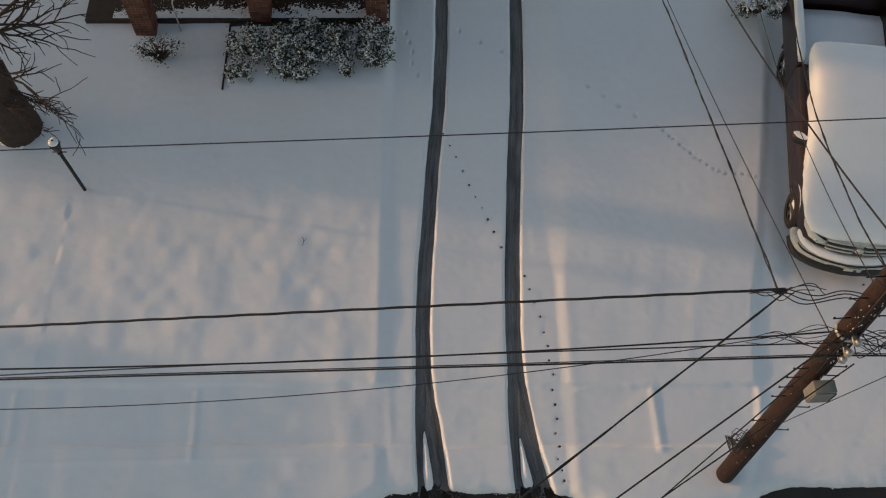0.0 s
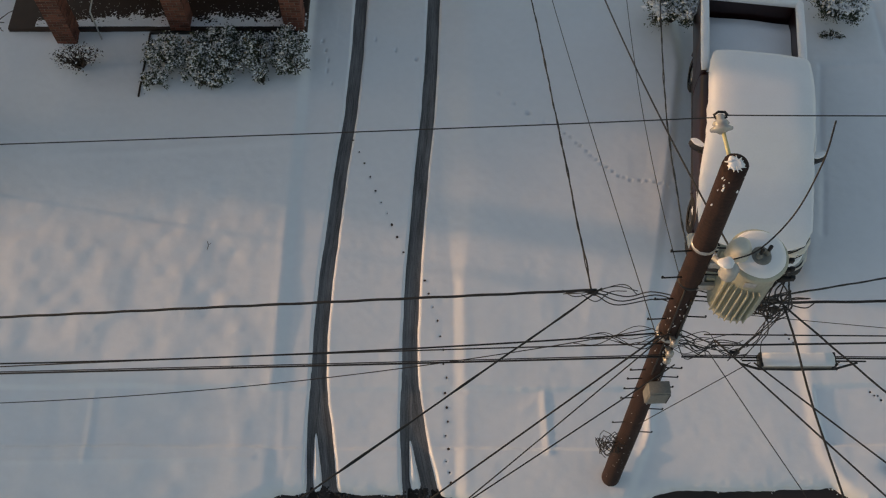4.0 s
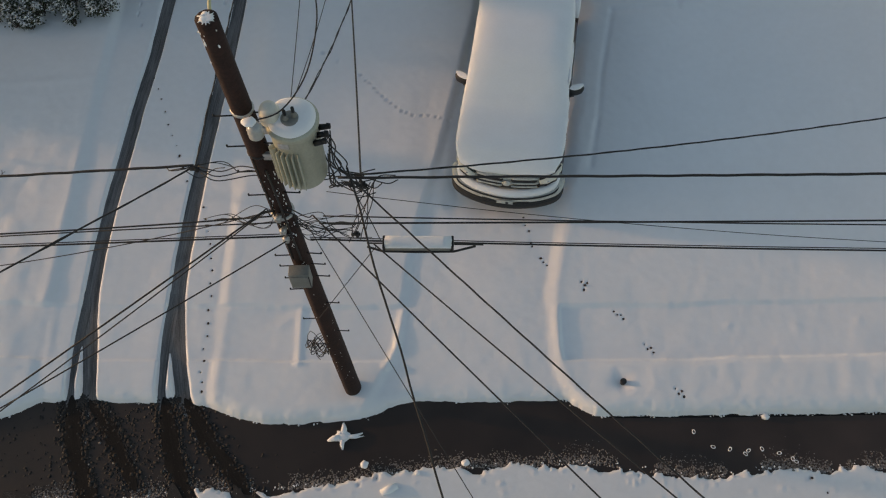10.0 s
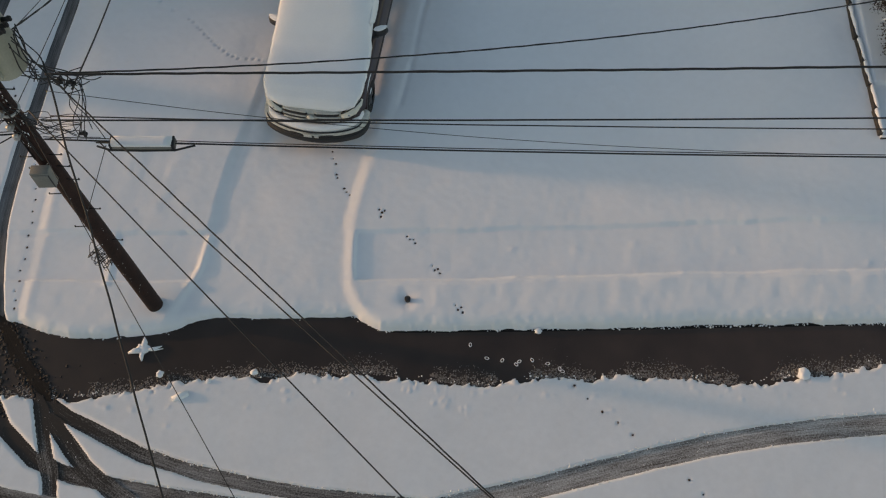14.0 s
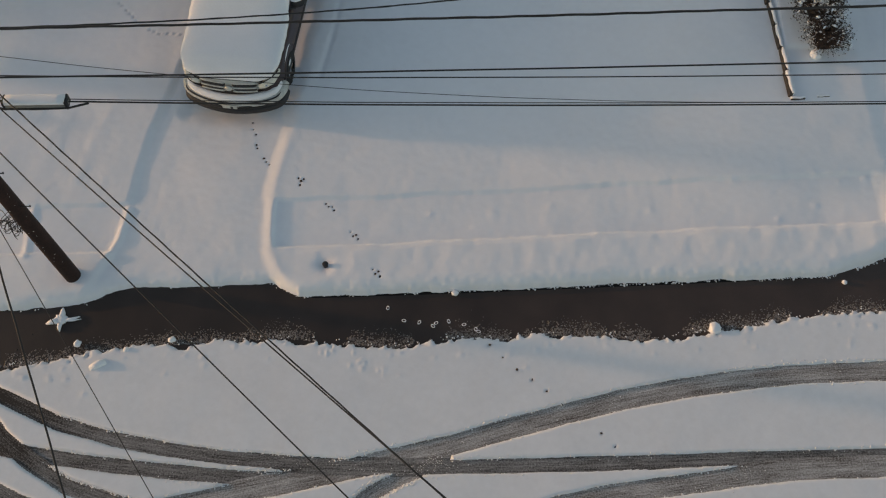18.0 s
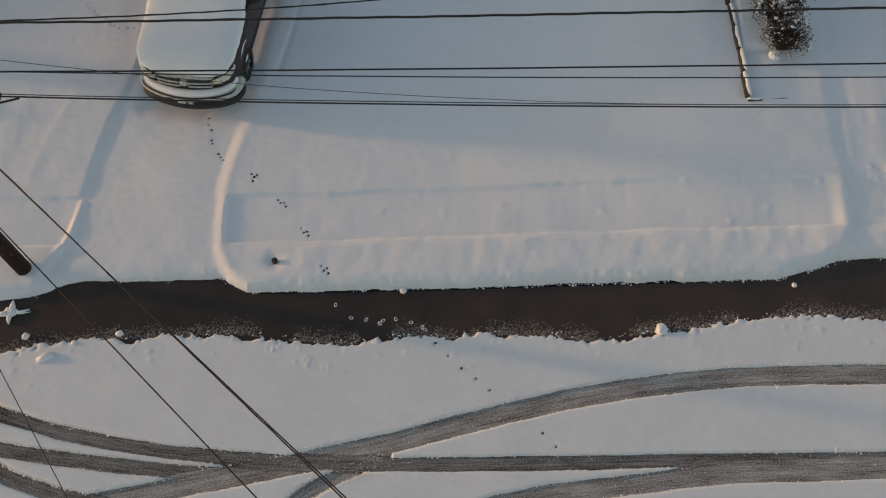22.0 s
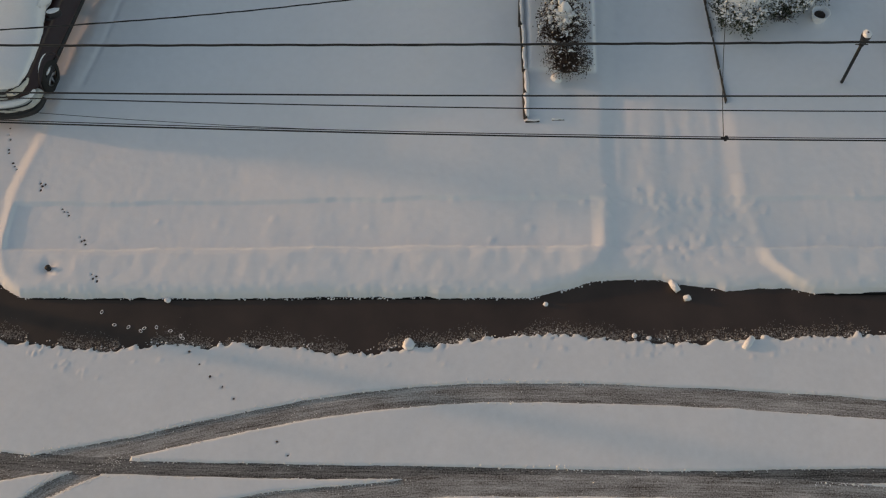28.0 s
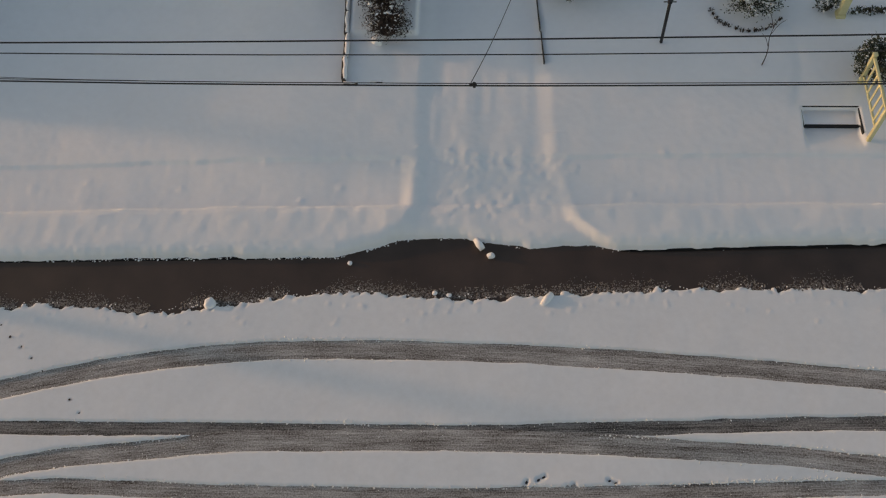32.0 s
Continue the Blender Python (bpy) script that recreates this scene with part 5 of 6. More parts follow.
def shrub(at, rx, ry, h, label, seed, leaves=1400, snow=160, snow_size=0.045, twigs=40, leaf_size=0.035, group="", name="shrub", leaf_mat=None, top=0.35, fuzz=0.12):
    """A bush: stems, leaves in uneven clumps and snow caught on top of them."""
    r = random.Random(seed)
    ob = thing(name, label, "shrub", at, 0, group)
    stems, tips = [], []
    for k in range(twigs):
        a, u = r.uniform(0, 6.283), math.sqrt(r.uniform(0.05, 1))
        lift = math.sqrt(max(0.0, 1 - u * u * 0.85))
        tip = Vector((rx * u * math.cos(a), ry * u * math.sin(a), h * (0.25 + 0.75 * lift) * r.uniform(0.7, 1.08)))
        tips.append(tip)
        mid = tip * 0.5 + Vector((r.uniform(-0.05, 0.05), r.uniform(-0.05, 0.05), 0.06))
        bm = tube([(tip.x * 0.1, tip.y * 0.1, -0.05), mid, tip], [0.014, 0.009, 0.004], 5)
        stems.append(([tuple(v.co) for v in bm.verts], [tuple(v.index for v in f.verts) for f in bm.faces]))
        bm.verts.index_update()
        stems[-1] = ([tuple(v.co) for v in bm.verts], [tuple(v.index for v in f.verts) for f in bm.faces])
        bm.free()
    many("branchwork", stems, TWIG, ob, kind="stuff")
    items, caps = [], []
    for k in range(leaves):
        c = r.choice(tips)
        p = c + Vector((r.gauss(0, rx * fuzz), r.gauss(0, ry * fuzz), r.gauss(0, h * 0.13)))
        p.z = max(p.z, 0.03)
        items.append(leaf(p, Vector((r.gauss(0, 1), r.gauss(0, 1), r.gauss(0.3, 0.8))), leaf_size * r.uniform(0.6, 1.4), r))
    many("foliage", items, leaf_mat or LEAF, ob, kind="stuff")
    for k in range(snow):
        c = r.choice(tips)
        p = c + Vector((r.gauss(0, rx * fuzz), r.gauss(0, ry * fuzz), r.gauss(0.03, h * 0.08)))
        if p.z < h * top:
            p.z = h * top * r.uniform(0.8, 1.2)
        if k % 4:
            caps.append(leaf(p, Vector((r.gauss(0, 1), r.gauss(0, 1), r.gauss(0.15, 0.25))), snow_size * r.uniform(0.8, 1.9), r))
        else:
            caps.append(lump_of_snow(p, snow_size * r.uniform(0.5, 1.2), r))
    many("snow_cover", caps, SNOW_FINE, ob, "fresh snow caught on the leaves", kind="stuff")
    return ob


def laden(ob, rx, ry, h, seed, cover=0.8, big=0.11, count=26):
    """A thick uneven cap of snow over a bush, with holes, and loose pads round it."""
    r = random.Random(seed)
    bm = bmesh.new()
    bmesh.ops.create_icosphere(bm, subdivisions=4, radius=1)
    gone = []
    for v in bm.verts:
        n = noise.noise(v.co * 2.4 + Vector((seed, 0, 0))) + 0.6 * noise.noise(v.co * 6 + Vector((0, seed, 0)))
        if v.co.z < 0.25 + 0.45 * (1 - cover) + 0.35 * n:
            gone.append(v)
        k = cover * (1 + 0.07 * n + 0.03 * noise.noise(v.co * 14))
        v.co = Vector((v.co.x * rx * k * 1.05, v.co.y * ry * k * 1.05, 0.12 * h + v.co.z * h * 0.98 * (0.95 + 0.05 * n)))
    bmesh.ops.delete(bm, geom=gone, context="VERTS")
    part("snow_cap", bm, SNOW_FINE, ob, "thick uneven cap of snow")
    pads = []
    for k in range(count):
        a, u = r.uniform(0, 6.283), math.sqrt(r.uniform(0.1, 1))
        pads.append(lump_of_snow((rx * u * math.cos(a), ry * u * math.sin(a), h * (0.35 + 0.65 * math.sqrt(1 - 0.8 * u * u))), big * r.uniform(0.4, 1.0), r))
    many("loose_snow", pads, SNOW_FINE, ob, "pads of snow lying on the leaves", kind="stuff")


# bed in front of the porch
r = random.Random(40)
for k, (x, y, rx, ry) in enumerate([(-9.05, 8.48, 0.28, 0.26), (-8.85, 9.1, 0.42, 0.42), (-8.2, 9.0, 0.46, 0.52), (-7.6, 8.85, 0.42, 0.5), (-7.7, 9.45, 0.4, 0.3), (-6.9, 9.1, 0.46, 0.45), (-6.25, 9.3, 0.44, 0.42), (-6.15, 8.8, 0.34, 0.3), (-6.75, 8.52, 0.16, 0.14), (-7.7, 8.42, 0.2, 0.16), (-8.0, 8.45, 0.2, 0.16)]):
    shrub((x, y, 0.18), rx, ry, 0.55 if rx > 0.3 else 0.35, "leafy evergreen shrub thickly speckled with snow", 50 + k, int(8000 * rx * ry), int(4200 * rx * ry) + 15, 0.024, 34, 0.032, "shrubs in the porch bed")
shrub((-10.75, 8.95, 0.2), 0.5, 0.34, 0.5, "sparse twiggy shrub with a little snow", 71, 420, 90, 0.03, 60, 0.026, leaf_mat=TWIG)
ob = shrub((2.15, 10.2, 0.3), 0.55, 0.5, 0.8, "rounded clipped evergreen bush with a white snow cap", 72, 11000, 2600, 0.040, 60, 0.026, "bushes behind the truck", top=0.8)
laden(ob, 0.53, 0.48, 0.84, 172, 0.82, 0.05, 40)
ob = shrub((5.8, 10.35, 0.3), 0.55, 0.5, 0.8, "rounded clipped evergreen bush with a white snow cap", 73, 11000, 2600, 0.040, 60, 0.026, "bushes behind the truck", top=0.8)
laden(ob, 0.53, 0.48, 0.84, 173, 0.82, 0.05, 40)
shrub((5.65, 9.75, 0.18), 0.28, 0.12, 0.14, "small dark plant poking through the snow", 85, 160, 26, 0.022, 24, 0.028)
ob = shrub((15.28, 5.85, 0.6), 0.50, 0.68, 1.0, "bushy brown shrub weighed down by clumps of snow", 74, 3600, 260, 0.04, 150, 0.026, "shrubs in the raised bed", leaf_mat=TWIG, top=0.6)
laden(ob, 0.40, 0.46, 1.18, 174, 0.58, 0.065, 70)
ob = shrub((15.36, 5.08, 0.55), 0.50, 0.46, 0.62, "sparse twiggy shrub at the end of the bed", 75, 1900, 130, 0.026, 190, 0.022, "shrubs in the raised bed", leaf_mat=TWIG)
part("snowy_stump", blob((-0.2, -0.3, 0.12), (0.12, 0.12, 0.10), 4, 3, 0.4), SNOW_FINE, ob, "snow on the cut stump")
ob = shrub((15.22, 7.15, 0.65), 0.52, 0.62, 1.15, "bushy brown shrub with snow on its crown", 76, 4600, 300, 0.035, 120, 0.028, "shrubs in the raised bed", leaf_mat=TWIG, top=0.65)
laden(ob, 0.42, 0.5, 1.35, 176, 0.6, 0.09, 40)
ob = shrub((19.3, 6.6, 0.6), 0.66, 0.7, 0.85, "dense green bush under a thick snow cap", 77, 6500, 1500, 0.034, 60, 0.028, "bushes by the front path", top=0.75)
laden(ob, 0.62, 0.64, 1.12, 177, 0.88, 0.06, 40)
ob = shrub((20.45, 6.95, 0.6), 0.6, 0.55, 0.8, "dense green bush under a thick snow cap", 78, 6000, 1300, 0.034, 60, 0.028, "bushes by the front path", top=0.7)
laden(ob, 0.56, 0.5, 1.05, 178, 0.86, 0.06, 40)
shrub((20.3, 6.6, 0.6), 0.5, 0.25, 0.18, "low creeping plants poking out of the snow", 79, 240, 20, 0.03, 40, 0.02, leaf_mat=TWIG)
ob = shrub((23.22, 5.86, 0.6), 0.62, 0.55, 0.62, "low spreading juniper laden with snow", 80, 3600, 420, 0.03, 90, 0.028, top=0.5)
laden(ob, 0.6, 0.5, 0.66, 180, 0.66, 0.07, 90)
# two unseen shrubs lengthen the row, added for the shade they cast eastward
for k, (y, h) in enumerate(((8.35, 1.25), (9.55, 1.3))):
    ob = shrub((15.25, y, 0.7), 0.52, 0.62, h, "bushy brown shrub with snow on its crown", 86 + k, 3600, 260, 0.035, 90, 0.03, "shrubs in the raised bed", leaf_mat=TWIG, top=0.65)
    laden(ob, 0.42, 0.5, h + 0.05, 186 + k, 0.6, 0.09, 40)
r = random.Random(88)
for k in range(15):
    shrub((23.2 + 0.8 * math.cos(3.3 + k * 0.17), 5.8 + 0.68 * math.sin(3.3 + k * 0.17), 0.55), 0.07, 0.05, 0.10, "small dark plant poking through the snow", 200 + k, 12, 2, 0.02, 5, 0.022, "plants before the juniper", leaf_mat=TWIG)
shrub((25.55, 4.08, 0.48), 0.44, 0.44, 0.72, "dense green bush dusted with snow", 81, 3600, 420, 0.022, 50, 0.032, top=0.5)


def branches(bm_list, start, way, length, radius, depth, r, spread=0.55, sag=0.0):
    pts, radii = [start], [radius]
    p, d = start.copy(), way.normalized()
    n = 7
    for k in range(n):
        d = (d + Vector((r.gauss(0, 0.13), r.gauss(0, 0.13), r.gauss(0, 0.10) - sag))).normalized()
        p = p + d * length / n
        pts.append(p.copy())
        radii.append(radius * (1 - 0.75 * (k + 1) / n) + 0.005)
        if depth and k >= 1:
            for _ in range(2 if depth > 1 else 1):
                if r.random() < 0.75:
                    side = d.orthogonal().normalized()
                    side.rotate(Matrix.Rotation(r.uniform(0, 6.283), 3, d))
                    branches(bm_list, p.copy(), d + side * r.uniform(0.5, 1.1) * spread * 1.6, length * r.uniform(0.35, 0.6), radii[-1] * 0.6, depth - 1, r, spread, sag)
    bm = tube(pts, radii, 7 if radius > 0.05 else 4)
    bm.verts.index_update()
    bm_list.append(([tuple(v.co) for v in bm.verts], [tuple(v.index for v in f.verts) for f in bm.faces]))
    bm.free()


tree = thing("tree", "large bare tree with rough brown bark and snowy limbs", "tree", (-13.4, 7.15, 0.1))
bm = tube([(0, 0, -0.1), (0, 0, 0.4), (0.02, 0.02, 1.2), (0.03, 0.05, 2.4), (0.0, 0.1, 4.0), (-0.05, 0.12, 5.4)], [0.5, 0.42, 0.39, 0.37, 0.32, 0.25], 26)
bmesh.ops.subdivide_edges(bm, edges=bm.edges[:], cuts=2)
for v in bm.verts:
    k = 1 + 0.09 * noise.noise(Vector((v.co.x * 6, v.co.y * 6, v.co.z * 1.3))) + 0.05 * noise.noise(Vector((v.co.x * 15, v.co.y * 15, v.co.z * 3)))
    v.co.x, v.co.y = v.co.x * k, v.co.y * k
part("trunk", bm, BARK, tree)
r = random.Random(4)
for z, way, length, rad in [(2.2, (0.75, -0.60, 0.25), 1.7, 0.032), (2.5, (0.95, -0.15, 0.30), 1.9, 0.040), (2.8, (0.9, 0.25, 0.35), 2.1, 0.042), (3.1, (0.75, 0.55, 0.35), 2.2, 0.045), (3.5, (0.55, 0.8, 0.4), 2.4, 0.05), (3.3, (0.9, -0.3, 0.3), 1.7, 0.035),
                            (4.2, (-0.9, 0.2, 0.5), 3.0, 0.08), (4.6, (0.35, 0.95, 0.5), 2.8, 0.07), (5.2, (0.2, 0.1, 1.0), 2.6, 0.1), (5.3, (-0.5, -0.5, 0.8), 3.0, 0.09), (1.3, (0.45, -0.85, 0.1), 1.1, 0.018), (1.6, (0.8, -0.5, 0.1), 1.1, 0.018)]:
    items = []
    branches(items, Vector((0, 0.05, z)), Vector(way), length, rad, 2, r, 0.55, 0.02)
    many("limb", items, BARK, tree)
caps = [lump_of_snow((r.uniform(-0.3, 0.3), r.uniform(-0.3, 0.3), 5.35 + r.uniform(0, 0.1)), 0.12, r) for _ in range(8)]
caps += [lump_of_snow((0.39 * math.cos(a), 0.05 + 0.39 * math.sin(a), z), r.uniform(0.015, 0.04), r) for a, z in ((r.uniform(-1.6, 1.0), r.uniform(0.4, 3.6)) for _ in range(70))]
caps += [lump_of_snow((0.36 * math.cos(a), 0.36 * math.sin(a), 0.12), 0.14, r) for a in (1.0, 2.0, 3.0, 4.2, 5.0)]
many("snow", caps, SNOW_FINE, tree)

sapling = thing("sapling", "thin bare sapling standing in the snowy lawn", "tree", (23.35, 4.25, 0.45))
part("stem", tube(curve_points([(0, 0, 0), (0.02, 0.03, 0.45), (-0.03, 0.1, 0.9), (0.06, 0.2, 1.35)], 16), [0.013 - 0.0006 * k for k in range(16)], 6), BARK, sapling)
for a, b in (((0.0, 0.04, 0.6), (-0.2, 0.1, 0.95)), ((-0.03, 0.1, 0.9), (0.25, 0.25, 1.2)), ((0.0, 0.14, 1.05), (-0.16, 0.3, 1.4))):
    part("branch", tube(curve_points([a, (Vector(a) + Vector(b)) / 2 + Vector((0, 0.03, 0.05)), b], 8), [0.007, 0.007, 0.006, 0.006, 0.005, 0.005, 0.004, 0.003], 5), BARK, sapling)

# ---- lamp posts ----


def lamp_post(at, high, label, lean=0.0, snowy=0.0):
    ob = thing("lamp_post", label, "lamp post", at, 0, "garden lamp posts")
    part("post", tube([(0, 0, -0.1), (lean * 0.5, 0, high * 0.5), (lean, 0, high)], 0.034, 14), BLACK_METAL, ob)
    part("collar", turned([(0.034, 0), (0.05, 0.01), (0.05, 0.04), (0.034, 0.05)], 14, (lean, 0, high * 0.93)), BLACK_METAL, ob)
    part("ladder_rest", tube([(lean - 0.13, 0, high * 0.96), (lean + 0.13, 0, high * 0.96)], 0.012, 8), BLACK_METAL, ob)
    top = part("lantern", turned([(0.05, 0), (0.07, 0.02), (0.105, 0.2), (0.11, 0.22), (0.115, 0.225), (0.03, 0.30), (0.02, 0.33)], 6, (lean, 0, high)), BLACK_METAL, ob)
    part("glass", turned([(0.066, 0.03), (0.098, 0.19)], 6, (lean, 0, high)), LAMP_GLASS, top, "frosted glass")
    part("snow_cap", blob((lean, 0, high + 0.27 + snowy), (0.092 + snowy, 0.092 + snowy, 0.055 + snowy), 3, 3, 0.2), SNOW_FINE, top, "round cap of snow")


lamp_post((-11.82, 5.69, 0.2), 1.42, "black garden lamp post with a snow-capped lantern", -0.03)
lamp_post((21.28, 4.84, 0.66), 1.18, "black garden lamp post with a big cap of snow", -0.02, 0.0)

# ---- garden walls beside the drive ----


def garden_wall(name, label, keys, high, thick, ground, piece=0.75, loaf=0.075, seed=0, rise=0.0, shift=0.02):
    """A low dark edging of single blocks, each with a loaf of snow lying a little to one side of it."""
    r = random.Random(seed)
    ob = thing(name, label, "garden wall", (*keys[0], ground))
    line = [Vector((x - keys[0][0], y - keys[0][1], 0)) for x, y in keys]
    spots = []
    for a, b in zip(line, line[1:]):
        n = max(1, round((b - a).length / piece))
        spots += [(a.lerp(b, k / n), a.lerp(b, (k + 1) / n)) for k in range(n)]
    for a, b in spots:
        way = (b - a).normalized()
        side = Vector((way.y, -way.x, 0))
        length, mid, off = (b - a).length, (a + b) / 2, r.uniform(-0.02, 0.02) * (loaf > 0)
        st = part("block", box((length - 0.015, thick, high + 0.3), (0, 0, (high - 0.3) / 2), 0.012), EDGING, ob)
        p = mid + side * off
        st.matrix_local = pose(p.x, p.y, rise * p.y, 0, 0, math.degrees(math.atan2(way.y, way.x)) + r.uniform(-1.5, 1.5))
        if loaf:
            n = max(5, int(length / 0.08))
            pts = [a.lerp(b, 0.02 + 0.96 * k / n) + side * (off + shift + 0.02 * noise.noise(Vector((k * 0.5, seed, mid.y)))) + Vector((0, 0, high - 0.01 + rise * (a.y + (b.y - a.y) * k / n))) for k in range(n + 1)]
            part("snow_loaf", tube(pts, [loaf * (0.85 + 0.3 * noise.noise(Vector((k * 0.4 + mid.y * 3, seed, 1)))) * (0.8 if k in (0, n) else 1) for k in range(n + 1)], 9), SNOW_FINE, ob)
    return ob


EDGING = material("dark_edging", (0.050, 0.042, 0.036), 0.85, var=0.4, scale=9.0, bump=0.6)
garden_wall("garden_wall", "low dark edging wall topped with loaves of snow", [(14.50, 3.80), (14.46, 5.0), (14.40, 6.2), (14.36, 8.0), (14.36, 11.0)], 0.13, 0.085, 0.45, 0.8, 0.056, 1, 0.062, 0.03)
garden_wall("garden_wall", "short return of the dark edging wall", [(14.48, 3.77), (14.80, 3.78)], 0.07, 0.05, 0.43, 0.4, 0.04, 2, 0, -0.02)
garden_wall("garden_wall", "short edging block half buried in snow", [(15.05, 3.79), (15.33, 3.80)], 0.04, 0.04, 0.44, 0.4, 0.035, 3, 0, -0.02)
garden_wall("garden_wall", "thin dark edging board along the drive", [(18.78, 4.28), (18.62, 6.0), (18.45, 7.7)], 0.11, 0.024, 0.45, 0.9, 0, 4, 0.07)

pipe = thing("marker_pipe", "short black pipe standing in the snow", "pipe", (4.86, 0.15, 0.0))
part("tube", turned([(0.05, 0), (0.05, 0.24), (0.042, 0.25), (0.042, 0.21), (0.0, 0.20)], 18), BLACK_PLASTIC, pipe)
part("cap_ring", turned([(0.05, 0.21), (0.058, 0.215), (0.058, 0.245), (0.05, 0.25)], 18), BLACK_PLASTIC, pipe)

twig = thing("fallen_twig", "small bare twig lying on the snow", "twig", (-7.46, 4.51, 0.25))
part("stem", tube([(0, -0.09, 0), (0.02, 0, 0.015), (-0.01, 0.09, 0.01)], 0.006, 5), BARK, twig)
part("side_shoot", tube([(0.02, 0, 0.015), (0.07, 0.05, 0.02)], 0.004, 5), BARK, twig)

# lumps of snow fallen on the road
star = thing("snow_splash", "splayed star-shaped lump of white snow on wet asphalt", "snow lump", (-0.15, -0.87, 0.0))
bms = [blob((0, 0.02, 0.03), (0.13, 0.10, 0.05), 1, 3)]
for k, (a, l, w) in enumerate(((0.15, 0.36, 0.035), (0.0, 0.38, 0.02), (1.5, 0.27, 0.06), (3.25, 0.28, 0.06), (4.65, 0.22, 0.045), (2.2, 0.16, 0.05))):
    bms.append(tube([(0.06 * math.cos(a), 0.06 * math.sin(a), 0.03), (l * 0.6 * math.cos(a), l * 0.6 * math.sin(a), 0.03), (l * math.cos(a + 0.1), l * math.sin(a + 0.1), 0.015)], [w, w * 0.9, w * 0.3], 10))
part("lump", join(*bms), SNOW_FINE, star)
for k, (x, y, s) in enumerate([(0.26, -1.36, 0.07), (2.03, -1.31, 0.07), (1.19, -1.49, 0.05), (17.68, -0.12, 0.08), (12.24, -1.25, 0.115), (16.88, -0.99, 0.05), (16.6, -0.95, 0.05), (7.36, -0.42, 0.07), (14.9, -0.32, 0.05)]):
    ob = mesh_object("snow_clod", blob((0, 0, s * 0.5), (s, s * (0.8 if k % 2 else 1.0), s * 0.75), k + 20, 3, 0.3), SNOW_FINE)
    ob.location = (x, y, 0.0 if y > -1.3 else 0.03)
    tagged(ob, "white clod of snow lying on the road", "snow lump", "clods of snow")
for x, y, ang, l in ((0.71, -1.79, 25, 0.30), (17.44, 0.12, -55, 0.26), (18.76, -1.06, 52, 0.30)):
    ob = mesh_object("snow_roll", tube([(-l / 2, 0, 0.06), (0, 0, 0.07), (l / 2, 0, 0.05)], [0.05, 0.075, 0.06], 12), SNOW_FINE)
    ob.matrix_world = pose(x, y, 0, 0, 0, ang)
    tagged(ob, "oblong roll of snow at the roadside", "snow lump", "clods of snow")
for k, (x, y) in enumerate([(6.07, -0.70), (6.38, -0.97), (6.67, -1.01), (6.93, -1.09), (6.99, -1.03), (7.23, -1.00), (7.52, -1.07), (7.74, -1.17), (7.79, -1.22)]):
    a = [(0.026 * math.cos(2 * math.pi * j / 9), 0.038 * math.sin(2 * math.pi * j / 9), 0.003) for j in range(10)]
    ob = mesh_object("snow_print", tube(a, [0.005, 0.007, 0.010, 0.007, 0.005, 0.008, 0.011, 0.008, 0.006, 0.005], 6), SNOW_FINE)
    ob.matrix_world = pose(x, y, 0, 0, 0, k * 77)
    tagged(ob, "small ring of trodden snow on wet asphalt", "footprint", "snow prints on the road")
# granular slush along the edges of the bare strip and between the ruts
GRIT = material("dirty_slush", (0.22, 0.205, 0.195), 0.7, var=0.7, scale=14.0, bump_scale=55.0)
BROWN_SLUSH = material("brown_slush", (0.026, 0.023, 0.022), 0.8, var=0.7, scale=9.0, bump_scale=45.0)
r = random.Random(18)
grains = []
for k in range(15000):
    x, far = r.uniform(-5.5, 28), abs(r.gauss(0, 0.17)) - 0.02
    if noise.noise(Vector((x * 1.1, 7, 0))) + 0.35 * noise.noise(Vector((x * 5, far * 9, 2))) > -0.25 + 1.6 * max(0.0, far - 0.12):
        grains.append(lump_of_snow((x, slush_line(x) + far, 0.002), r.uniform(0.005, 0.015) * (1.25 - min(0.8, far * 1.6)), r))
tagged(many("slush", grains, GRIT, None), "dirty grains of slush crumbling along the wet strip", "slush", kind="stuff")
grains, frosty = [], []
for keys, wide in RUTS:
    for p in curve_points(keys, 60):
        for k in range(7):
            off = r.choice((-1, 1)) * (wide / 2 + r.gauss(0.03, 0.06))
            heap = frosty if r.random() < 0.10 else grains
            heap.append(lump_of_snow((p[0] + off, p[1] + r.uniform(-0.05, 0.05), 0.004), r.uniform(0.014, 0.042) * (0.6 if heap is frosty else 1.0), r))
for k in range(700):
    grains.append(lump_of_snow((r.gauss(-4.0, 1.0), r.uniform(-1.95, -0.35), 0.0), r.uniform(0.010, 0.032), r))
tagged(many("slush", frosty, GRIT, None), "paler frosty crumbs among the brown slush", "slush", kind="stuff")
tagged(many("slush", grains, BROWN_SLUSH, None), "clumped brown slush beside the ruts", "slush", kind="stuff")
r = random.Random(8)
grains = []
for k in range(380):
    x = r.uniform(-6, 28)
    grains.append(lump_of_snow((x, slush_line(x) + abs(r.gauss(0, 0.05)) - 0.01, 0.006), r.uniform(0.006, 0.018), r))
tagged(many("slush", grains, SNOW_FINE, None), "grains of half-melted snow along the wet strip", "slush", kind="stuff")

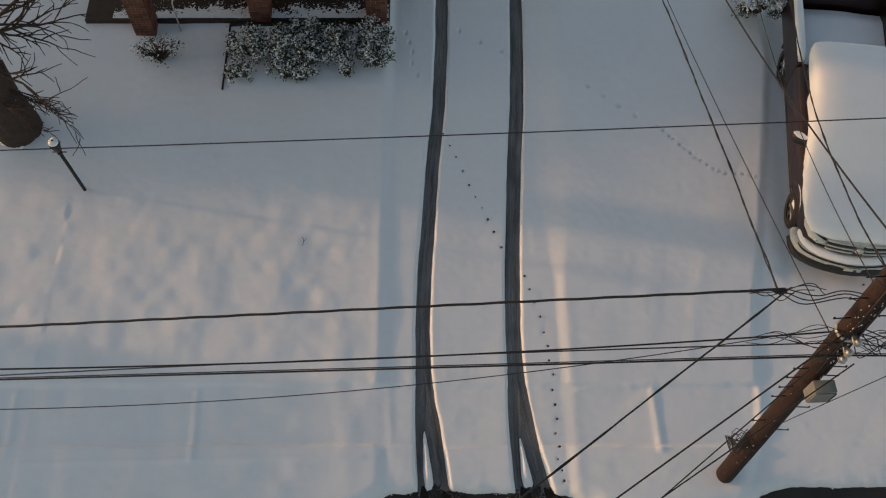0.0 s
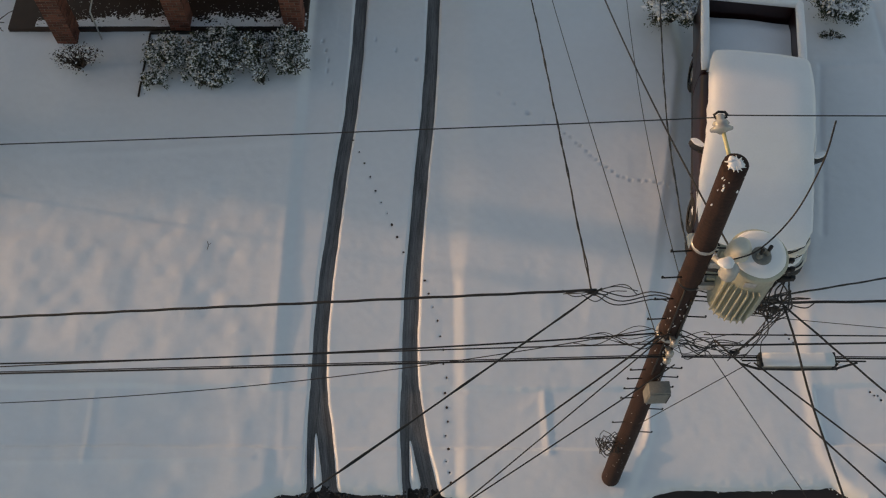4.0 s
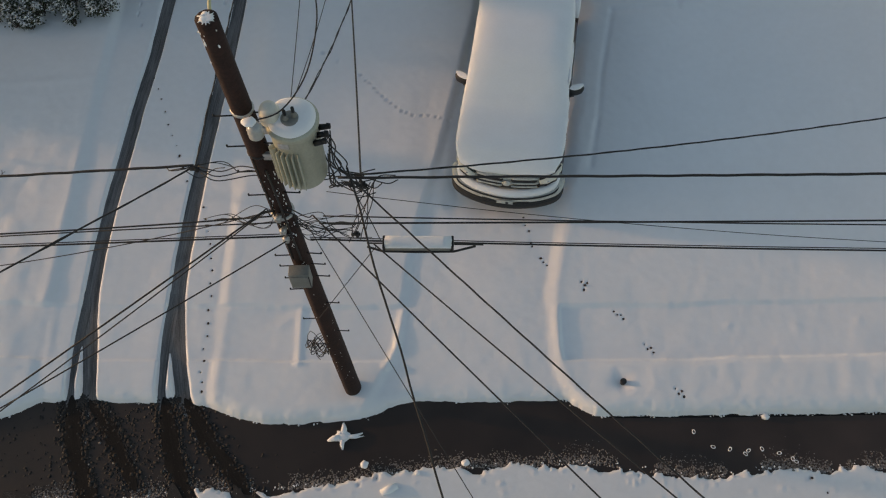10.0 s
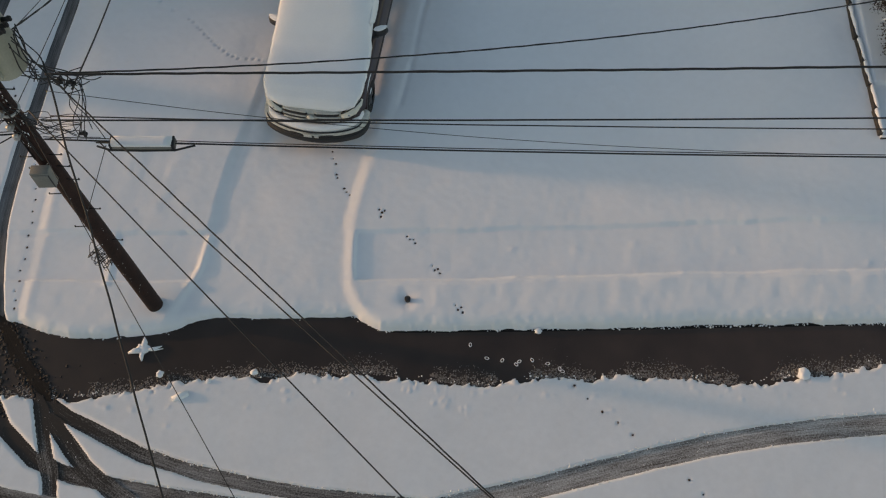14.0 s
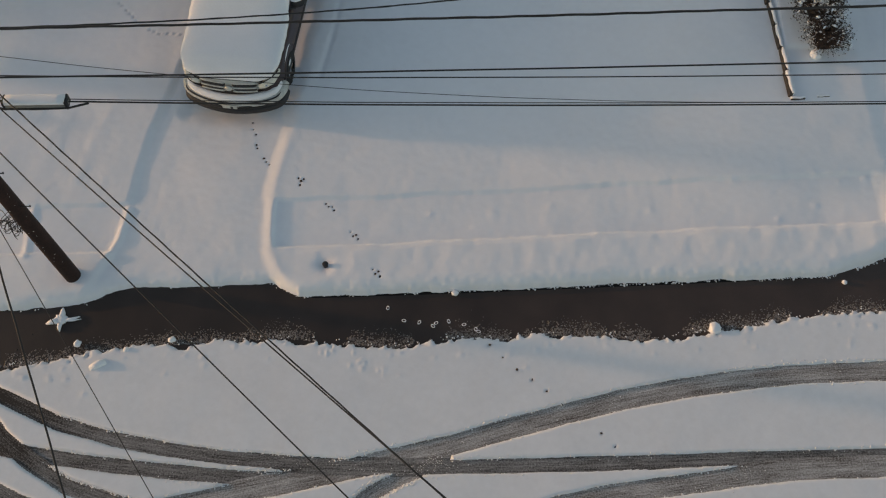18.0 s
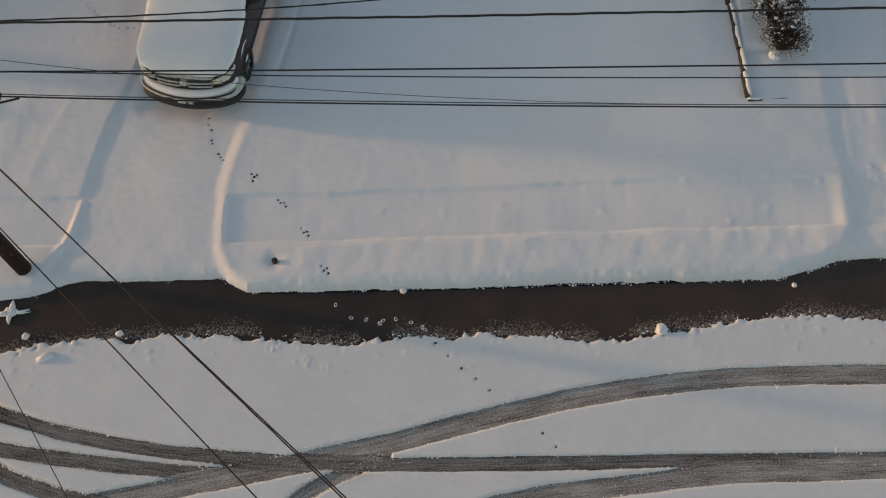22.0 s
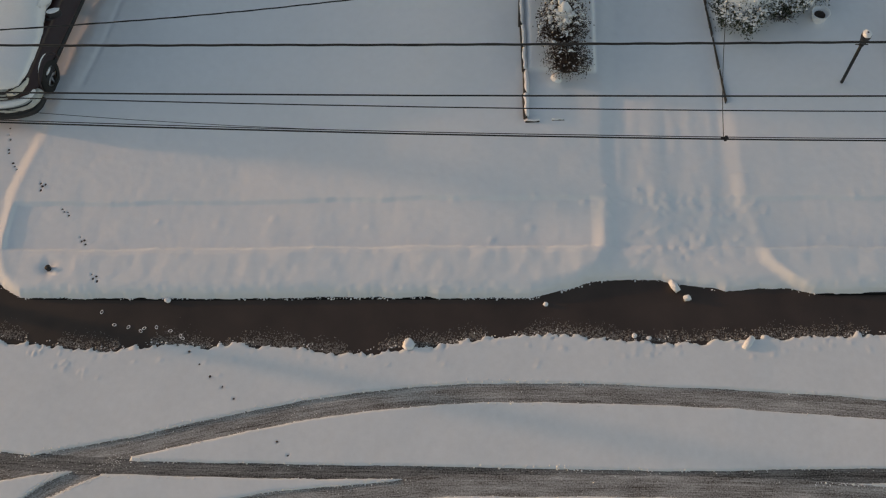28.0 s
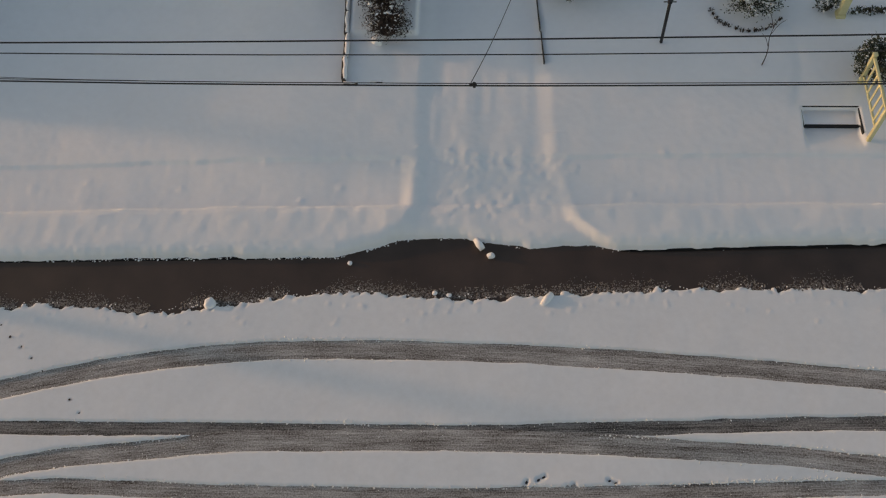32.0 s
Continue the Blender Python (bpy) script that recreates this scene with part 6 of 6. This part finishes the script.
grains = []
for keys, wide in ROAD_TRACKS:
    P = [p for p in curve_points(keys, 160) if -4 < p[0] < 28 and p[1] < slush_line(p[0])]
    for p in P:
        thick = 0.5 + 0.5 * noise.noise(Vector((p[0] * 0.9, p[1] * 2, 4)))
        for k in range(int(9 * thick * thick * thick * ramp01(p[0], 0.0, 8.0) + r.random() * 1.15)):
            grains.append(lump_of_snow((p[0] + r.uniform(-0.15, 0.15), p[1] + r.uniform(-0.5, 0.5) * wide, 0.03), r.uniform(0.003, 0.009), r))
for keys, wide in ROAD_TRACKS:
    for p, q in zip(curve_points(keys, 400), curve_points(keys, 400)[1:]):
        if not (0 < p[0] < 28 and p[1] < slush_line(p[0])):
            continue
        for k in range(5):
            f, side = r.random(), (r.choice((-1, 1, 1)) * (wide / 2 + r.gauss(0.045, 0.025)))
            cx, cy = p[0] + (q[0] - p[0]) * f, p[1] + (q[1] - p[1]) * f + side
            if snow_at(cx, cy) > -0.03:  # none where another track has pressed the snow away
                grains.append(lump_of_snow((cx, cy, min(0.05, max(0.02, snow_at(cx, cy)))), r.uniform(0.006, 0.018), r))
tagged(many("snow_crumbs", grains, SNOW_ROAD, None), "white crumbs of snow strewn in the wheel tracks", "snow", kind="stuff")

# small dark lumps set at the bottom of the paw prints
r = random.Random(14)
dark = [lump_of_snow((x, y, max(0.0, snow_at(x, y)) + 0.012), r.uniform(0.019, 0.026), r) for x, y in DRIVE_PAWS + PAWS + TROT + ROAD_PAWS]
tagged(many("paw_prints", dark, BARK, None), "dark bottoms of small paw prints in the snow", "footprint", kind="stuff")
# crumbs fallen from the snow bank into the gutter
grains = []
for k in range(900):
    x = r.choice((r.uniform(-7, 28), r.gauss(14.6, 0.9), r.uniform(4.4, 15)))
    y = float(np.interp(x, [p[0] for p in CURB], [p[1] for p in CURB]))
    if noise.noise(Vector((x * 1.7, 3, 0))) > -0.15:
        grains.append(lump_of_snow((x, y - abs(r.gauss(0.015, 0.022)), 0.004), r.uniform(0.005, 0.020), r))
tagged(many("slush", grains, SNOW_FINE, None), "crumbs of snow along the foot of the bank", "slush", kind="stuff")

# kerb stones under the snow bank
kerb = thing("kerb", "grey stone kerb under the snow bank", "kerb", kind="structure")
for x0, x1 in ((-16, -7.0), (-1.9, 0.1), (4.5, 14.6), (20.6, 29)):
    n = max(1, round((x1 - x0) / 1.0))
    for k in range(n):
        xa = x0 + (x1 - x0) * k / n
        xb = x0 + (x1 - x0) * (k + 1) / n
        ya, yb = (float(np.interp(x, [p[0] for p in CURB], [p[1] for p in CURB])) + 0.17 for x in (xa, xb))
        st = part("kerb_stone", box((xb - xa - 0.01, 0.12, 0.3), (0, 0, -0.07), 0.015), STONE, kerb)
        st.matrix_local = pose((xa + xb) / 2, (ya + yb) / 2, 0, 0, 0, math.degrees(math.atan2(yb - ya, xb - xa)))

# ---- brick house with its porch ----
house = thing("house", "red brick house with a dark timber porch on brick pillars", "house")
part("porch_floor", box((6.6, 3.2, 0.34), (-9.2, 11.5, 0.18), 0.02), DARK_WOOD, house, "dark porch floor speckled with blown snow")
part("front_wall", box((6.9, 0.3, 3.2), (-8.6, 13.1, 1.6)), BRICK, house)
part("porch_ceiling", box((7.0, 3.4, 0.22), (-8.7, 11.55, 3.1), 0.04), DARK_WOOD, house)
# upper storey and roof stay out of view; added to shade the eastern gardens
part("upper_wall", box((6.9, 7.0, 2.7), (-8.7, 13.4, 4.55), 0.02), BRICK, house, "unseen brick upper storey, added to shade the eastern gardens")
bm = bmesh.new()
vs = [bm.verts.new(p) for p in ((-12.5, 9.6, 5.85), (-4.9, 9.6, 5.85), (-4.9, 17.2, 5.85), (-12.5, 17.2, 5.85), (-12.5, 13.4, 7.9), (-4.9, 13.4, 7.9))]
for f in ((0, 1, 5, 4), (2, 3, 4, 5), (1, 2, 5), (3, 0, 4), (3, 2, 1, 0)):
    bm.faces.new([vs[i] for i in f])
part("roof", bm, SNOW, house, "unseen snowy pitched roof, added with the upper storey for shade", smooth=False)
door = part("front_door", box((0.95, 0.08, 2.05), (-9.3, 12.92, 1.38), 0.01), DARK_WOOD, house)
part("door_panel", box((0.6, 0.03, 0.7), (-9.3, 12.87, 1.8), 0.01), DARK_WOOD, door)
part("edge_beam", box((2.7, 0.05, 0.08), (-7.65, 9.93, 0.31), 0.01), BLACK_METAL, house, "black edge of the porch floor")
part("edge_beam", box((1.0, 0.06, 0.10), (-10.95, 9.93, 0.31), 0.01), BLACK_METAL, house)
SX, SY = np.meshgrid(np.arange(-11.9, -5.92, 0.014), np.arange(9.95, 10.75, 0.014))
n = 0.5 * value_noise(SX, SY, 0.05, 71) + 0.5 * value_noise(SX, SY, 0.02, 72) + 0.5 * value_noise(SX, SY, 0.3, 73)
drift = sheet("floor_snow", SX, SY, 0.352 + np.clip((n + 0.7 - 3.2 * (SY - 9.95)) * 0.012, -0.01, 0.012), SNOW_FINE, False)
drift.parent = house
tagged(drift, "thin snow blown onto the porch edge", kind="stuff")
part("handrail", tube([(-10.42, 9.7, 0.2), (-10.42, 9.75, 1.05), (-10.38, 10.4, 1.2)], 0.018, 8), GALV, house)
r = random.Random(9)
grains = []
for k in range(900):
    grains.append(lump_of_snow((r.uniform(-11.9, -5.4), 9.98 + abs(r.gauss(0, 0.35)), 0.355), r.uniform(0.003, 0.010), r))
many("blown_snow", grains, SNOW_FINE, house, "blown snow grains", kind="stuff")
brick_mesh = bpy.data.meshes.new("brick")
bm = box((0.204, 0.10, 0.065), (0, 0, 0), 0.004, seg=1)
bm.to_mesh(brick_mesh)
bm.free()
brick_mesh.materials.append(BRICK)
for cx, cy in ((-11.15, 9.78), (-8.68, 10.1), (-6.17, 10.1)):
    pillar = part("pillar", box((0.42, 0.42, 3.0), (cx, cy, 1.5)), MORTAR, house, "square red brick pillar")
    part("cap_stone", box((0.52, 0.52, 0.08), (cx, cy, 2.96), 0.01), STONE, pillar)
    for course in range(22):
        z = 0.05 + course * 0.077
        for side in range(4):
            for off, wide in ((-0.107, 1.0), (0.107, 1.0)) if course % 2 else ((-0.162, 0.46), (0.0, 1.0), (0.162, 0.46)):
                b = new("brick", brick_mesh)
                b.parent = pillar
                b.matrix_local = Matrix.Translation((cx, cy, z)) @ Matrix.Rotation(side * math.pi / 2, 4, "Z") @ Matrix.Translation((off, -0.168, 0)) @ pose(0, 0, 0, 0, 0, r.uniform(-0.6, 0.6)) @ Matrix.Diagonal((wide, 1, 1, 1))
edging = thing("bed_edging", "low dark edging round the shrub bed", "edging")
# real board at the back; its front part stands in for a shaded groove
part("left_board", box((0.035, 1.75, 0.3), (-9.36, 8.98, 0.13), 0.01), DARK_WOOD, edging)
part("back_board", box((3.3, 0.05, 0.3), (-7.7, 9.84, 0.17), 0.01), BLACK_METAL, edging)


# ---- house on the east: path steps, yellow rails, planter ----
steps = thing("path_steps", "two sunken path steps with dark bare risers under snow", "steps", (24.65, 3.0, 0.2))
part("riser", box((1.16, 0.06, 0.22), (0, 0.29, 0.11), 0.008), BLACK_METAL, steps, "dark bare riser")
part("riser", box((1.16, 0.05, 0.15), (0, -0.14, 0.04), 0.008), BLACK_METAL, steps, "dark bare riser")
part("tread_snow", loft([(-0.11, 0.54, -0.03, 0.105, 8), (-0.05, 0.555, -0.03, 0.115, 8), (0.24, 0.555, -0.03, 0.12, 8)], 28), SNOW_FINE, steps)
part("side_wall", box((0.022, 0.46, 0.20), (-0.585, 0.07, 0.07), 0.008), BLACK_METAL, steps)
part("side_wall", box((0.022, 0.66, 0.22), (0.585, -0.04, 0.08), 0.008), BLACK_METAL, steps)
rail = thing("porch_railing", "pale yellow painted wooden railing with broad slats", "railing", (25.30, 2.46, 0.30))
part("top_rail", box((0.06, 1.42, 0.05), (0.02, 0.685, 1.02), 0.008), YELLOW, rail)
part("bottom_rail", box((0.045, 1.37, 0.05), (0.02, 0.685, 0.42), 0.008), YELLOW, rail)
for y in (0.0, 1.37):
    post = part("post", box((0.085, 0.085, 1.15), (0.02 * (y > 0), y, 0.5), 0.01), YELLOW, rail)
    part("post_cap", box((0.10, 0.10, 0.025), (0.02 * (y > 0), y, 1.09), 0.008), YELLOW, post)
for k in range(5):
    part("slat", box((0.025, 0.055, 0.58), (0.02, 0.23 + k * 0.228, 0.72), 0.005), YELLOW, rail)
post = thing("porch_post", "pale yellow painted wooden post", "post", (25.15, 5.55, 0.5))
part("shaft", box((0.16, 0.16, 1.5), (0, 0, 0.75), 0.01), YELLOW, post)
part("base", box((0.2, 0.2, 0.14), (0, 0, 0.12), 0.01), YELLOW, post)
shrub((24.88, 5.72, 0.55), 0.22, 0.2, 0.4, "small snowy shrub beside the yellow post", 83, 420, 60, 0.03, 24, 0.03)
shrub((25.85, 5.65, 0.58), 0.55, 0.10, 0.12, "low row of dark edging plants in snow", 84, 380, 30, 0.03, 26, 0.03)
pot = thing("planter", "round snow-filled stone planter with dark soil showing", "planter", (20.98, 6.5, 0.62))
part("bowl", turned([(0.10, 0), (0.13, 0.03), (0.20, 0.26), (0.21, 0.28), (0.18, 0.28), (0.15, 0.2), (0.0, 0.18)], 20), SNOW_FINE, pot)
part("soil", turned([(0.13, 0.19), (0.11, 0.21), (0.0, 0.215)], 16), BARK, pot)

deck = thing("porch_deck", "red-brown wooden porch deck edged with boards", "porch", (22.6, 8.1, 0.55))
for k in range(8):
    part("plank", box((3.4, 0.135, 0.04), (0, -0.72 + k * 0.14, 0.30), 0.004), DECK, deck)
part("fascia_board", box((3.4, 0.04, 0.34), (0, -0.81, 0.14), 0.006), DECK, deck)

# ---- unseen house added to the west to keep the low sun off the front gardens ----
near = thing("neighbour_house", "unseen plain brick house with a snowy roof, added to cast shade", "house", (-30.0, 14.7, 0))
part("wall", box((9, 9.6, 3.65), (0, 0, 1.825), 0.02), BRICK, near)
bm = bmesh.new()
vs = [bm.verts.new(p) for p in ((-4.8, -5.1, 3.6), (4.8, -5.1, 3.6), (4.8, 5.1, 3.6), (-4.8, 5.1, 3.6), (-4.8, 0, 5.0), (4.8, 0, 5.0))]
for f in ((0, 1, 5, 4), (2, 3, 4, 5), (1, 2, 5), (3, 0, 4), (3, 2, 1, 0)):
    bm.faces.new([vs[i] for i in f])
part("roof", bm, SNOW, near, smooth=False)
# unseen hedge, added only to shade the lawn near the western kerb
hedge = thing("hedge", "unseen dark hedge with snow on top, added to cast shade", "hedge", (-22.5, 2.9, 0.1))
r = random.Random(33)
items, caps = [], []
for k in range(5200):
    p = Vector((r.uniform(-0.35, 0.35), r.uniform(-1.6, 1.6), r.uniform(0.02, 2.35)))
    items.append(leaf(p, Vector((r.gauss(0, 1), r.gauss(0, 1), r.gauss(0.2, 0.6))), r.uniform(0.05, 0.1), r))
for k in range(160):
    caps.append(lump_of_snow((r.uniform(-0.35, 0.35), r.uniform(-1.6, 1.6), 2.38), r.uniform(0.05, 0.12), r))
many("foliage", items, LEAF, hedge, kind="stuff")
many("snow_cover", caps, SNOW_FINE, hedge, kind="stuff")
part("core", box((0.5, 3.0, 2.2), (0, 0, 1.1), 0.1), LEAF, hedge)
